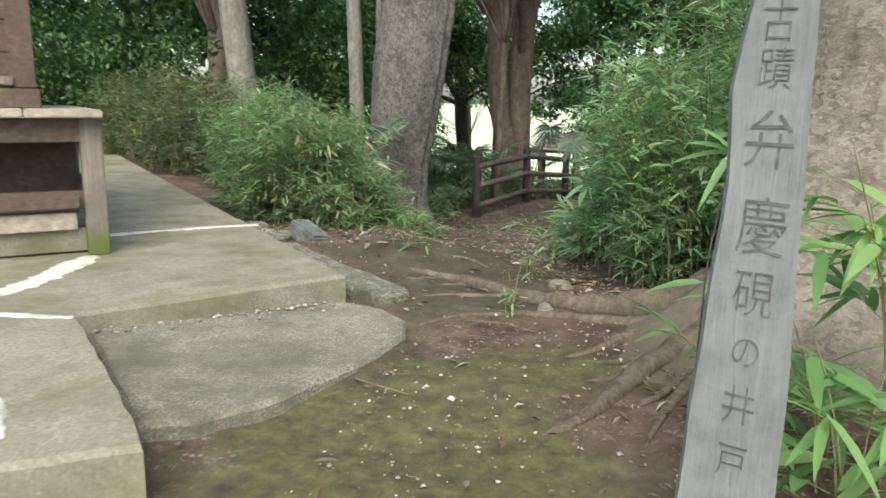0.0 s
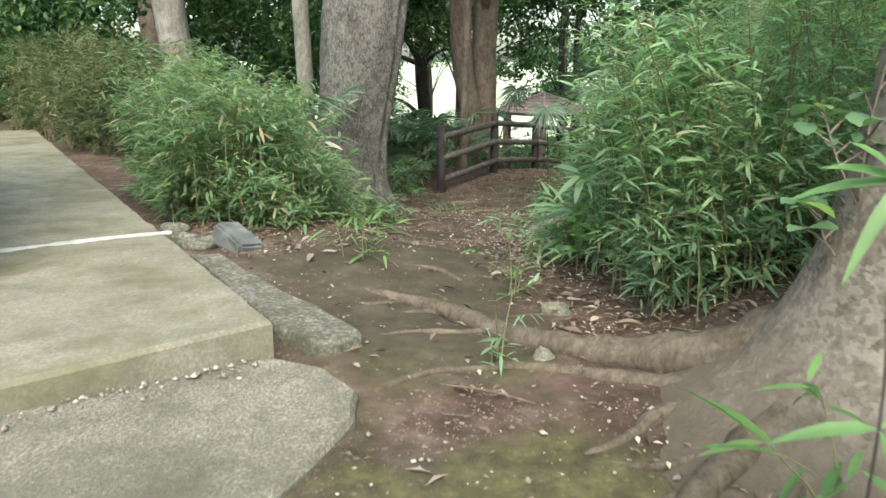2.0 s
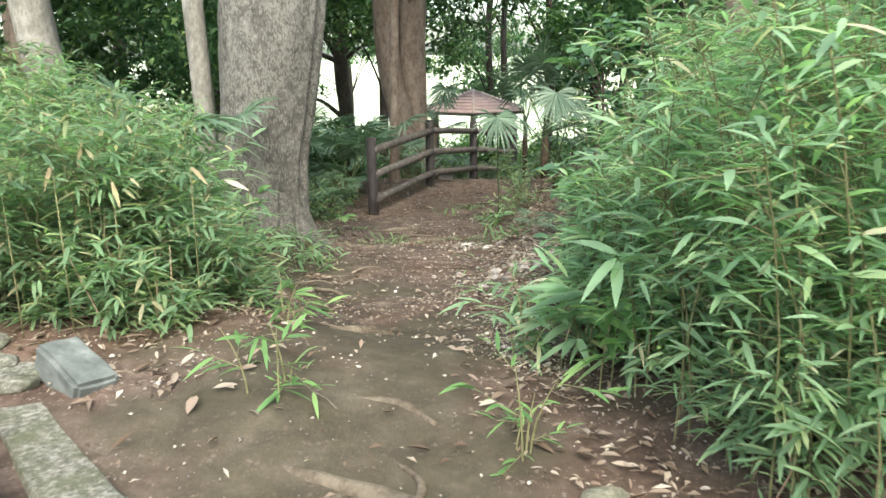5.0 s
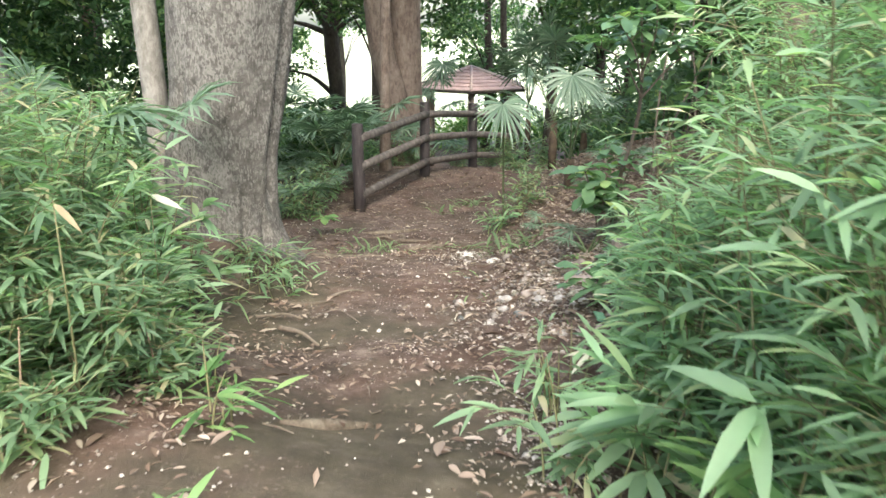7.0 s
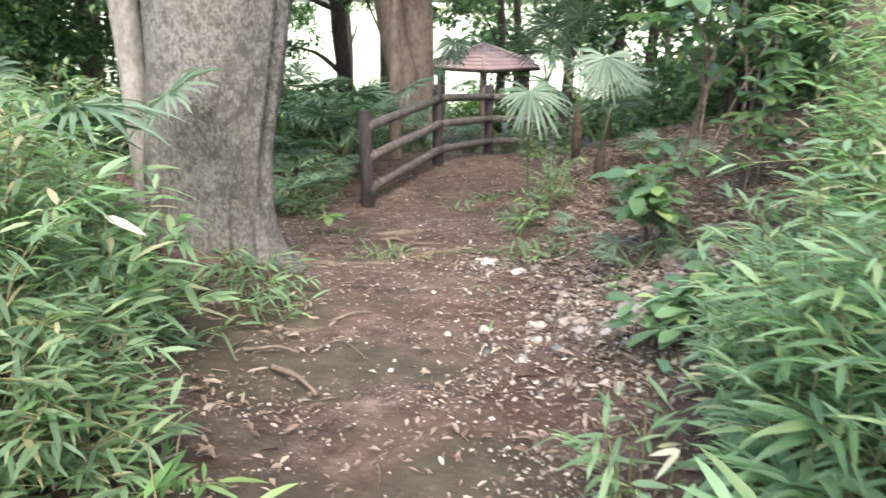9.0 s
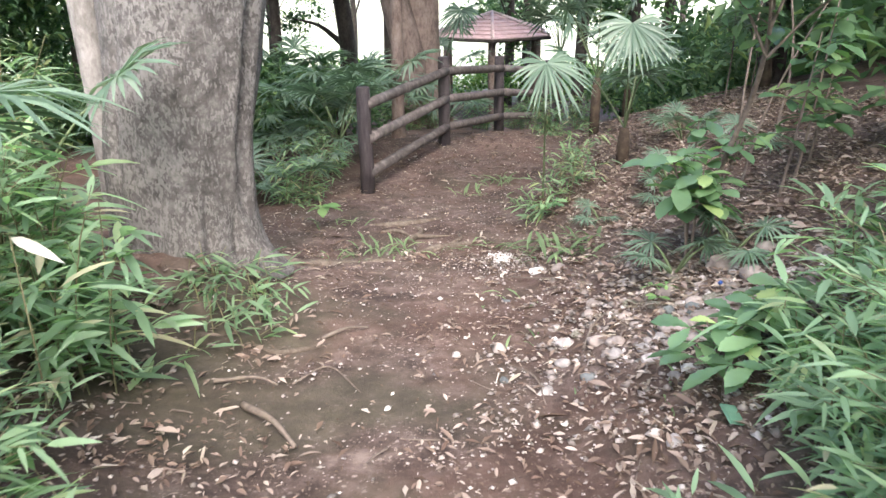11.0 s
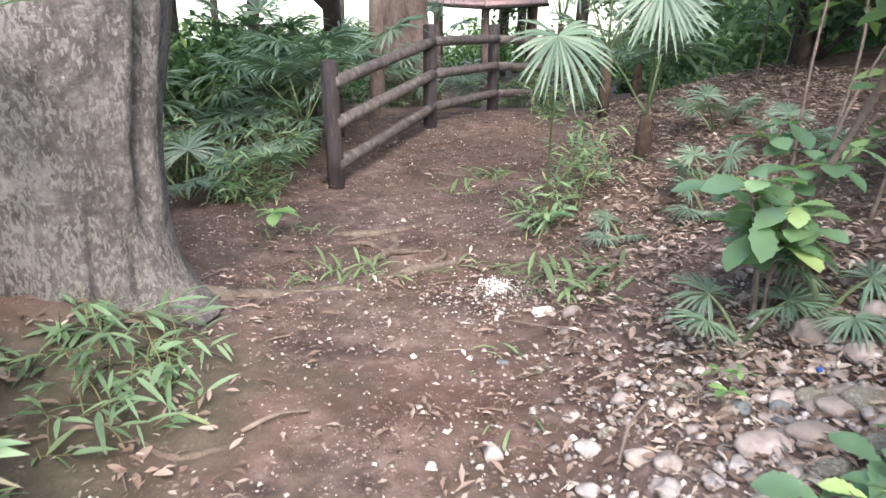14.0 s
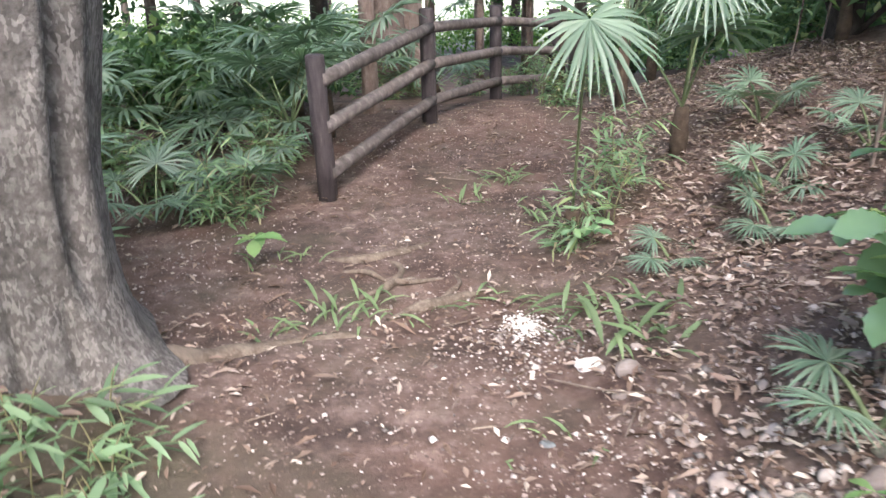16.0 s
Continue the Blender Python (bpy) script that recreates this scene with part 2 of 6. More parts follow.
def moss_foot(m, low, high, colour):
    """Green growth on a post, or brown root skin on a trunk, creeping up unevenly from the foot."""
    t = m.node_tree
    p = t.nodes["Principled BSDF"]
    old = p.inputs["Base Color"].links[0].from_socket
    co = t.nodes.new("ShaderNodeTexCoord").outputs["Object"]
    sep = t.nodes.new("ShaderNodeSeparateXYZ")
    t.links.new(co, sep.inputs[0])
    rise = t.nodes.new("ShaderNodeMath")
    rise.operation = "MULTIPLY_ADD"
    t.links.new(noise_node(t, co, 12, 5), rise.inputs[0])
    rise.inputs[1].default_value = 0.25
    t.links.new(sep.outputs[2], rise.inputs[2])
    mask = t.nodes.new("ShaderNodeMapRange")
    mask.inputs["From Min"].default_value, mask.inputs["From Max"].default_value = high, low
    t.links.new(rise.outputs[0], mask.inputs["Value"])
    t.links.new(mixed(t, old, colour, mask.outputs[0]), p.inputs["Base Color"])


moss_foot(POST_WOOD, 0.95, 1.07, (0.085, 0.115, 0.03))
PALE_BOARD = surface("pale_board", [(0.3, (0.24, 0.20, 0.165)), (0.55, (0.36, 0.31, 0.265)), (0.75, (0.46, 0.41, 0.36))], 5, 0.85, 0.5, 0.003, 30, (0.5, 6, 6))
STAKE_WOOD = surface("stake_wood", [(0.25, (0.112, 0.122, 0.129)), (0.5, (0.168, 0.181, 0.188)), (0.75, (0.235, 0.25, 0.256))], 6, 0.8, 0.9, 0.004, 26, (7, 7, 0.5), stain=(0.215, 0.226, 0.226), stain_scale=5)
# darker than the stake's wood: paints the shade inside its carved strokes
GROOVE_SHADE = surface("groove_shade", [(0.3, (0.062, 0.064, 0.066)), (0.7, (0.150, 0.150, 0.146))], 30, 0.9)
BIG_BARK = flaky_bark("big_bark", (0.052, 0.049, 0.044), (0.106, 0.100, 0.091), (0.31, 0.297, 0.275), 0.44, 0.6, 0.36)
ROOT_BARK = bark("root_bark", (0.055, 0.043, 0.033), (0.108, 0.087, 0.067), (0.178, 0.149, 0.117), 8, 0.012, 0)
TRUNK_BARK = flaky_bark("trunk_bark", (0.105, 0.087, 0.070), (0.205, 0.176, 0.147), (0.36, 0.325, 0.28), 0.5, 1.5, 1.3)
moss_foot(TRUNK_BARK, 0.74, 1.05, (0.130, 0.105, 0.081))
GREY_BARK = bark("grey_bark", (0.10, 0.094, 0.082), (0.19, 0.178, 0.158), (0.30, 0.285, 0.262), 6, 0.01, 0)
BROWN_BARK = bark("brown_bark", (0.07, 0.05, 0.04), (0.155, 0.118, 0.097), (0.24, 0.195, 0.165), 5, 0.02, 0)
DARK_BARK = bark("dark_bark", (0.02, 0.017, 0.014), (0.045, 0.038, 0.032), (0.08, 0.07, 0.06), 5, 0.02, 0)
FENCE_POST = surface("fence_post", [(0.3, (0.022, 0.018, 0.019)), (0.6, (0.055, 0.046, 0.046)), (0.8, (0.13, 0.115, 0.11))], 9, 0.75, 0.8, 0.008, 26, (3, 3, 0.5))
FENCE_RAIL = surface("fence_rail", [(0.3, (0.050, 0.043, 0.039)), (0.55, (0.110, 0.096, 0.087)), (0.75, (0.21, 0.187, 0.170))], 14, 0.75, 0.8, 0.006, 26, (1, 1, 1), vary=0.15)
SHINGLE = surface("shingle", [(0.3, (0.40, 0.28, 0.27)), (0.6, (0.52, 0.39, 0.38)), (0.8, (0.62, 0.48, 0.47))], 6, 0.7, 0.4, 0.01, 20)
ROOF_RIDGE = surface("roof_ridge", [(0.3, (0.42, 0.33, 0.31)), (0.7, (0.60, 0.50, 0.47))], 6, 0.7)
STONE = surface("stone", [(0.3, (0.145, 0.120, 0.104)), (0.55, (0.24, 0.206, 0.182)), (0.75, (0.36, 0.325, 0.295))], 14, 0.75, 0.5, 0.006, 40, vary=0.3)
PALE_STONE = surface("pale_stone", [(0.3, (0.20, 0.182, 0.165)), (0.55, (0.30, 0.28, 0.262)), (0.75, (0.44, 0.42, 0.40))], 22, 0.8, 0.7, 0.006, 50, vary=0.25)
BLUE_STONE = surface("blue_stone", [(0.3, (0.075, 0.085, 0.085)), (0.55, (0.135, 0.147, 0.145)), (0.75, (0.22, 0.232, 0.225))], 12, 0.75, 0.5, 0.005, 50)
PEBBLE = leafy("pebble", [(0, (0.13, 0.118, 0.11)), (0.3, (0.21, 0.182, 0.163)), (0.6, (0.30, 0.262, 0.238)), (0.88, (0.42, 0.385, 0.36)), (1, (0.55, 0.52, 0.49))], 0.8, 0.0, 0.3)
WHITE_CHIP = leafy("white_chip", [(0, (0.50, 0.48, 0.44)), (1, (0.80, 0.78, 0.74))], 0.8, 0.0, 0.3)
LITTER = leafy("leaf_litter", [(0, (0.070, 0.044, 0.031)), (0.4, (0.135, 0.095, 0.073)), (0.72, (0.215, 0.165, 0.136)), (0.93, (0.31, 0.262, 0.225)), (1, (0.50, 0.455, 0.40))], 0.7, 0.1, 0.3)
SLOPE_LITTER = leafy("slope_leaf_litter", [(0, (0.095, 0.062, 0.047)), (0.4, (0.190, 0.140, 0.115)), (0.75, (0.265, 0.211, 0.180)), (1, (0.37, 0.315, 0.28))], 0.7, 0.1, 0.3)
BAMBOO = leafy("bamboo_leaf", [(0, (0.148, 0.235, 0.152)), (0.45, (0.240, 0.370, 0.238)), (0.8, (0.318, 0.455, 0.302)), (0.94, (0.345, 0.45, 0.255)), (0.98, (0.56, 0.51, 0.39))], 0.5, 0.5, 0.4)
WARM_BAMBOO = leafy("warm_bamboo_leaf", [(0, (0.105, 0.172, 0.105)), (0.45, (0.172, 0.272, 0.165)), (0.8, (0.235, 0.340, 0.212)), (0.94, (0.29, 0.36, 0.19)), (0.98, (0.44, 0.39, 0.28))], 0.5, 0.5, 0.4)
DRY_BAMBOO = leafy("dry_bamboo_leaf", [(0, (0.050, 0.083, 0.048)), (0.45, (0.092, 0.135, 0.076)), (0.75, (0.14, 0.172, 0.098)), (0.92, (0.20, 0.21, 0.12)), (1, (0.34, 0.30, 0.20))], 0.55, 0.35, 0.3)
FRESH_BAMBOO = leafy("fresh_bamboo_leaf", [(0, (0.095, 0.190, 0.075)), (0.6, (0.155, 0.285, 0.110)), (1, (0.25, 0.37, 0.15))], 0.4, 0.4, 0.4)
CANE = surface("cane", [(0.3, (0.10, 0.11, 0.05)), (0.7, (0.24, 0.22, 0.12))], 20, 0.6)
DRY_CANE = surface("dry_cane", [(0.3, (0.20, 0.13, 0.09)), (0.7, (0.38, 0.28, 0.20))], 20, 0.7)
PALM = leafy("palm_blade", [(0, (0.085, 0.142, 0.098)), (0.6, (0.138, 0.207, 0.150)), (1, (0.21, 0.275, 0.21))], 0.4, 0.3, 0.45)
PALM_STEM = surface("palm_stem", [(0.3, (0.07, 0.10, 0.045)), (0.7, (0.13, 0.17, 0.08))], 20, 0.6)
FIBRE = surface("palm_fibre", [(0.3, (0.035, 0.025, 0.018)), (0.7, (0.10, 0.075, 0.05))], 14, 0.95, 0.9, 0.01, 40)
BROAD = leafy("broad_leaf", [(0, (0.090, 0.165, 0.092)), (0.6, (0.150, 0.252, 0.140)), (0.9, (0.21, 0.33, 0.17)), (1, (0.36, 0.47, 0.19))], 0.19, 0.35, 0.7)
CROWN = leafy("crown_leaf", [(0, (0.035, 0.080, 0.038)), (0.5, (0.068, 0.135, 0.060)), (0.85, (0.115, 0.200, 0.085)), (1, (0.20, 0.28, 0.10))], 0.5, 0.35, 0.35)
WOODSIDE = leafy("sunlit_leaf", [(0, (0.08, 0.16, 0.045)), (0.6, (0.15, 0.27, 0.075)), (1, (0.26, 0.36, 0.11))], 0.5, 0.4, 0.3)
GRASS = leafy("grass_blade", [(0, (0.10, 0.15, 0.075)), (0.7, (0.16, 0.235, 0.12)), (1, (0.25, 0.32, 0.17))], 0.5, 0.35, 0.35)
BLEACHED = leafy("bleached_leaf", [(0, (0.50, 0.48, 0.41)), (1, (0.62, 0.60, 0.53))], 0.6, 0.3, 0.3)
DRY_SLIVER = leafy("dry_sliver", [(0, (0.20, 0.165, 0.125)), (0.6, (0.34, 0.29, 0.235)), (1, (0.52, 0.47, 0.39))], 0.7, 0.0, 0.3)
WITHERED = leafy("withered_leaf", [(0, (0.24, 0.185, 0.11)), (1, (0.38, 0.31, 0.20))], 0.6, 0.3, 0.3)
TWIG = surface("twig", [(0.3, (0.085, 0.068, 0.054)), (0.7, (0.21, 0.172, 0.138))], 20, 0.85)
GREEN_PLASTIC = surface("green_plastic", [(0.3, (0.10, 0.22, 0.15)), (0.7, (0.14, 0.28, 0.19))], 10, 0.5)


# ---- building helpers ----
rng = np.random.default_rng(7)


def part(name, bm, material, parent=None, label="", smooth=True):
    """Links a bmesh, or a tuple of vertices and faces, as one mesh object under its thing."""
    me = bpy.data.meshes.new(name)
    if isinstance(bm, tuple):
        me.from_pydata(bm[0], [], bm[1])
    else:
        bmesh.ops.recalc_face_normals(bm, faces=bm.faces)
        bm.to_mesh(me)
        bm.free()
    if smooth:
        me.polygons.foreach_set("use_smooth", [True] * len(me.polygons))
    me.materials.append(material)
    me.update()
    ob = new(name, me)
    if parent:
        ob.parent = parent
    if label:
        tagged(ob, label)
    return ob


def thing(name, label, category, group="", kind=""):
    return tagged(new(name), label, category, group, kind)


def tube(bm, points, radii, sides=8, wobble=0.0, wscale=3.0, caps=True, shape=None):
    """A lofted round body along points; shape(angle, index) scales the radius."""
    pts = [Vector(p) for p in points]
    rings = []
    side = Vector((1, 0, 0))
    for i, p in enumerate(pts):
        d = (pts[min(i + 1, len(pts) - 1)] - pts[max(i - 1, 0)]).normalized()
        side = side - d * side.dot(d)
        if side.length < 1e-3:
            side = d.orthogonal()
        side.normalize()
        other = d.cross(side)
        ring = []
        for k in range(sides):
            a = 2 * math.pi * k / sides
            v = side * math.cos(a) + other * math.sin(a)
            r = radii[i] * (shape(a, i) if shape else 1)
            q = p + v * r
            if wobble:
                q += v * r * wobble * noise.noise(q * wscale)
            ring.append(bm.verts.new(q))
        rings.append(ring)
    for a, b in zip(rings, rings[1:]):
        for k in range(sides):
            bm.faces.new((a[k], a[(k + 1) % sides], b[(k + 1) % sides], b[k]))
    if caps:
        bm.faces.new(rings[0][::-1])
        bm.faces.new(rings[-1])
    return bm


def smooth_line(points, steps):
    """Catmull-Rom through points."""
    pts = [Vector(p) for p in points]
    pts = [pts[0] * 2 - pts[1]] + pts + [pts[-1] * 2 - pts[-2]]
    out = []
    for a, b, c, d in zip(pts, pts[1:], pts[2:], pts[3:]):
        for k in range(steps):
            u = k / steps
            out.append(0.5 * (2 * b + (c - a) * u + (2 * a - 5 * b + 4 * c - d) * u * u + (3 * b - a - 3 * c + d) * u ** 3))
    return out + [pts[-2]]


def box(bm, centre, size, rot=None, bevel=0.0):
    m = Matrix.Translation(centre) @ (rot or Matrix()) @ Matrix.Diagonal((*size, 1))
    made = bmesh.ops.create_cube(bm, size=1, matrix=m)
    if bevel:
        edges = list({e for v in made["verts"] for e in v.link_edges})
        bmesh.ops.bevel(bm, geom=edges, offset=bevel, segments=2, affect="EDGES", clamp_overlap=True)
    return bm


def prism(bm, outline, low, high, cell=0.12, rough=0.0, top=None):
    """A slab over an outline, its rim cut fine and roughened; top(x, y) gives the height of the upper side."""
    rim = []
    for (x0, y0), (x1, y1) in zip(outline, outline[1:] + outline[:1]):
        n = max(1, int(math.hypot(x1 - x0, y1 - y0) / cell))
        rim += [(x0 + (x1 - x0) * k / n, y0 + (y1 - y0) * k / n) for k in range(n)]
    up, edge, down = [], [], []
    cx, cy = sum(p[0] for p in rim) / len(rim), sum(p[1] for p in rim) / len(rim)
    for x, y in rim:
        j = noise.noise_vector((x * 6, y * 6, 3)) * rough
        h = top(x, y) if top else high
        n = Vector((x - cx, y - cy, 0)).normalized() * (0.012 + rough * 0.3)
        up.append(bm.verts.new((x + j.x - n.x, y + j.y - n.y, h)))
        edge.append(bm.verts.new((x + j.x, y + j.y, h - 0.014 - rough * 0.3)))
        down.append(bm.verts.new((x + j.x * 0.5, y + j.y * 0.5, low)))
    n = len(rim)
    for k in range(n):
        q = (k + 1) % n
        bm.faces.new((up[k], up[q], edge[q], edge[k]))
        bm.faces.new((edge[k], edge[q], down[q], down[k]))
    bmesh.ops.triangle_fill(bm, use_beauty=True, edges=[e for e in bm.edges if e.verts[0] in set(up) and e.verts[1] in set(up)])
    return bm


BLADE = ((0.0, 0.0), (0.18, 0.85), (0.45, 1.0), (0.75, 0.62), (1.0, 0.0))
OVATE = ((0.0, 0.0), (0.25, 0.8), (0.5, 1.0), (0.78, 0.66), (1.0, 0.0))


def leaf_cloud(P, D, N, L, W, droop=0.25, shape=BLADE, fold=0.25):
    """Vertices and faces of many folded, drooping leaves: base, way, upper side, length and width of each."""
    P, D, N = (np.asarray(a, float) for a in (P, D, N))
    L, W = np.asarray(L, float)[:, None], np.asarray(W, float)[:, None]
    D = D / np.linalg.norm(D, axis=1)[:, None]
    S = np.cross(D, N)
    S /= np.linalg.norm(S, axis=1)[:, None] + 1e-9
    U = np.cross(S, D)
    rows = []
    for s, w in shape:
        mid = P + D * L * s
        mid[:, 2] -= (droop * L[:, 0]) * s * s
        if w == 0:
            rows.append([mid])
        else:
            lift = U * W * 0.5 * w * fold
            rows.append([mid - S * W * 0.5 * w + lift, mid, mid + S * W * 0.5 * w + lift])
    V = np.stack([v for r in rows for v in r], 1)
    n, k = V.shape[0], V.shape[1]
    one = [(0, 1, 2), (0, 2, 3)]
    a = 1
    for _ in range(len(shape) - 3):
        one += [(a, a + 3, a + 4, a + 1), (a + 1, a + 4, a + 5, a + 2)]
        a += 3
    one += [(a, a + 3, a + 1), (a + 1, a + 3, a + 2)]
    faces = [tuple(b + i for i in f) for b in range(0, n * k, k) for f in one]
    return V.reshape(-1, 3).tolist(), faces


def flat_cloud(P, D, N, L, W, bend=0.25):
    """Small bent leaves of two triangles and two more: cheap, for crowns and litter."""
    P, D, N = (np.asarray(a, float) for a in (P, D, N))
    L, W = np.asarray(L, float)[:, None], np.asarray(W, float)[:, None]
    D = D / np.linalg.norm(D, axis=1)[:, None]
    S = np.cross(D, N)
    S /= np.linalg.norm(S, axis=1)[:, None] + 1e-9
    U = np.cross(S, D)
    V = np.stack([P - D * L * 0.5, P - S * W * 0.5 + U * W * bend, P + S * W * 0.5 + U * W * bend, P + D * L * 0.5 - U * L * bend * 0.5], 1)
    n = V.shape[0]
    faces = [f for b in range(0, 4 * n, 4) for f in ((b, b + 1, b + 3), (b, b + 3, b + 2))]
    return V.reshape(-1, 3).tolist(), faces


def unit(n):
    v = rng.normal(size=(n, 3))
    return v / np.linalg.norm(v, axis=1)[:, None]


# ---- the lie of the land ----
def lerp_table(v, table):
    for (a, fa), (b, fb) in zip(table, table[1:]):
        if v <= b:
            k = min(max((v - a) / (b - a), 0.0), 1.0)
            k = k * k * (3 - 2 * k) * 0.5 + k * 0.5
            return fa + (fb - fa) * k
    return table[-1][1]


FALL = [(-60, 0.50), (0, 0.52), (4, 0.55), (5.4, 0.56), (6.6, 0.49), (7.3, 0.42), (8.3, 0.23), (9.5, 0.07), (10.2, 0.0),
        (11.1, -0.07), (12.0, -0.18), (13.7, -0.23), (16, -0.20), (20, -0.8), (28, -2.3), (60, -3.0), (3000, -3.0)]
RIGHT_EDGE = [(-10, 2.4), (3, 2.2), (5, 1.75), (6, 1.15), (7, 0.8), (9, 0.45), (11, 0.4), (13, 0.45), (16, 1.2), (18, 2.0), (24, 3.0), (40, 6.0)]
LEFT_EDGE = [(-10, -1.0), (5, -0.7), (7, -0.9), (9, -1.0), (13, -1.4), (16, -1.6), (20, -3.0), (40, -6.0)]


def ground_z(x, y):
    z = lerp_table(y, FALL)
    r = x - lerp_table(y, RIGHT_EDGE)
    if r > 0:
        far = max(0.0, 1 - max(0.0, y - 14) / 10)
        z += far * (0.36 * min(r, 1.4) + 0.30 * min(max(r - 1.4, 0), 3.0)) * min(1.0, r / 0.3)
    l = lerp_table(y, LEFT_EDGE) - x
    if l > 0:
        z += 0.12 * min(l, 1.5) * max(0.0, 1 - abs(y - 9) / 5.5)
    z += 0.30 * math.exp(-((x + 1.68) / 0.58) ** 2 - ((y - 10.85) / 0.62) ** 2)
    z += 0.11 * math.exp(-((x - 1.95) / 0.8) ** 2 - ((y - 4.85) / 0.8) ** 2)
    d = 0.749 * (x + 0.31) + 0.663 * (y - 5.2)
    along = -0.663 * (x + 0.31) + 0.749 * (y - 5.2)
    if along > 0.3 and y < 40:
        k = min(max((2.3 - d) / 1.5, 0.0), 1.0) * min(1.0, (along - 0.3) / 0.9) * min(max((30 - along) / 10, 0), 1)
        z += (max(z, 0.63) - z) * k * k * (3 - 2 * k)
    return z

MOSS = [(0.35, 3.7, 0.75, 0.75), (0.75, 4.55, 0.38, 0.42), (-0.15, 6.55, 0.75, 0.75), (0.0, 7.6, 0.52, 0.85), (0.5, 2.6, 0.9, 0.5), (0.15, 5.75, 0.75, 0.6), (-0.35, 9.55, 0.42, 0.34), (-1.25, 9.7, 0.6, 0.6), (-1.05, 10.35, 0.6, 0.55), (-0.8, 9.35, 0.5, 0.4), (0.2, 8.35, 0.35, 0.4)]


def damp(x, y):
    best = 0.0
    for cx, cy, rx, ry in MOSS:
        d = math.hypot((x - cx) / rx, (y - cy) / ry)
        best = max(best, 1.25 - d)
    best += 0.55 * noise.noise((x * 2.6, y * 2.6, 0)) + 0.25 * noise.noise((x * 9, y * 9, 4))
    return min(max(best * 1.6, 0.0), 0.92)


def spaced(lo, hi, fine_lo, fine_hi, step, grow=1.16):
    mid = list(np.arange(fine_lo, fine_hi, step))
    right, s = [], step
    v = fine_hi
    while v < hi:
        right.append(v)
        s *= grow
        v += s
    left, s = [], step
    v = fine_lo - step
    while v > lo:
        left.append(v)
        s *= grow
        v -= s
    return [lo] + left[::-1] + mid + right + [hi]


def make_ground():
    xs, ys = spaced(-1500, 1500, -2.6, 3.0, 0.045), spaced(-1500, 2500, 0.8, 14.5, 0.05)
    verts, wet, open_field, mossy = [], [], [], []
    for y in ys:
        for x in xs:
            z = ground_z(x, y)
            near = 1.0 if -12 < x < 12 and -8 < y < 30 else 0.0
            if near:
                z += 0.022 * noise.noise((x * 1.7, y * 1.7, 0)) + 0.010 * noise.noise((x * 6, y * 6, 1)) + 0.004 * noise.noise((x * 17, y * 17, 2))
            verts.append((x, y, z))
            wet.append(damp(x, y) if near else 0.0)
            mossy.append(min(max((5.9 - y) / 1.2, 0.15), 1.0))
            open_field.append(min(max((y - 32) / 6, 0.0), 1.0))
    nx = len(xs)
    faces = [(j * nx + i, j * nx + i + 1, (j + 1) * nx + i + 1, (j + 1) * nx + i) for j in range(len(ys) - 1) for i in range(nx - 1)]
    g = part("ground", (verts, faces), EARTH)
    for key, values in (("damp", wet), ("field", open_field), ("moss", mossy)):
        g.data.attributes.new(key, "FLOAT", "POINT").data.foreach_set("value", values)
    tagged(g, "bare reddish-brown earth path with damp mossy patches", "ground", kind="structure")


make_ground()

# ---- the shrine's concrete apron ----
SLAB = 0.75


def make_apron():
    apron = tagged(new("pavement"), "weathered olive-grey concrete apron beside the shrine", "pavement", kind="structure")
    part("slab", prism(bmesh.new(), [(-0.19, 3.22), (-0.31, 3.36), (-1.17, 4.24), (-0.31, 5.2), (-1.46, 6.5), (-6.5, 12.2), (-9.0, 10.0), (-5.6, 1.0), (-4.4, 0.55)], 0.3, SLAB, 0.04, 0.014), CONCRETE, apron, smooth=False)
    ramp = prism(bmesh.new(), [(-1.15, 4.28), (-0.46, 3.58), (-0.30, 3.66), (-0.12, 3.92), (-0.01, 4.22), (0.08, 4.5), (0.13, 4.78), (0.08, 4.98), (-0.08, 5.14), (-0.30, 5.17)], 0.3, 0.62, 0.07, 0.02,
                 top=lambda x, y: 0.665 - 0.075 * min(1, max(0, (x + 1.15 + (4.3 - y) * 0.0) / 1.3)) - 0.01 * noise.noise((x * 3, y * 3, 0)))
    part("ramp", ramp, ROUGH_CONCRETE, apron, "rough grey concrete ramp with exposed gravel", smooth=False)
    kerb = prism(bmesh.new(), [(-0.03, 5.46), (-0.10, 5.33), (-0.19, 5.31), (-0.40, 5.47), (-1.28, 6.44), (-1.14, 6.51), (-0.65, 6.03), (-0.24, 5.68)], 0.3, 0.645, 0.07, 0.016,
                 top=lambda x, y: 0.645 - 0.02 * (x + 1.2) + 0.012 * noise.noise((x * 5, y * 5, 0)))
    part("kerb", kerb, KERB_CONCRETE, apron, "broken weathered concrete kerb with moss", smooth=False)


make_apron()


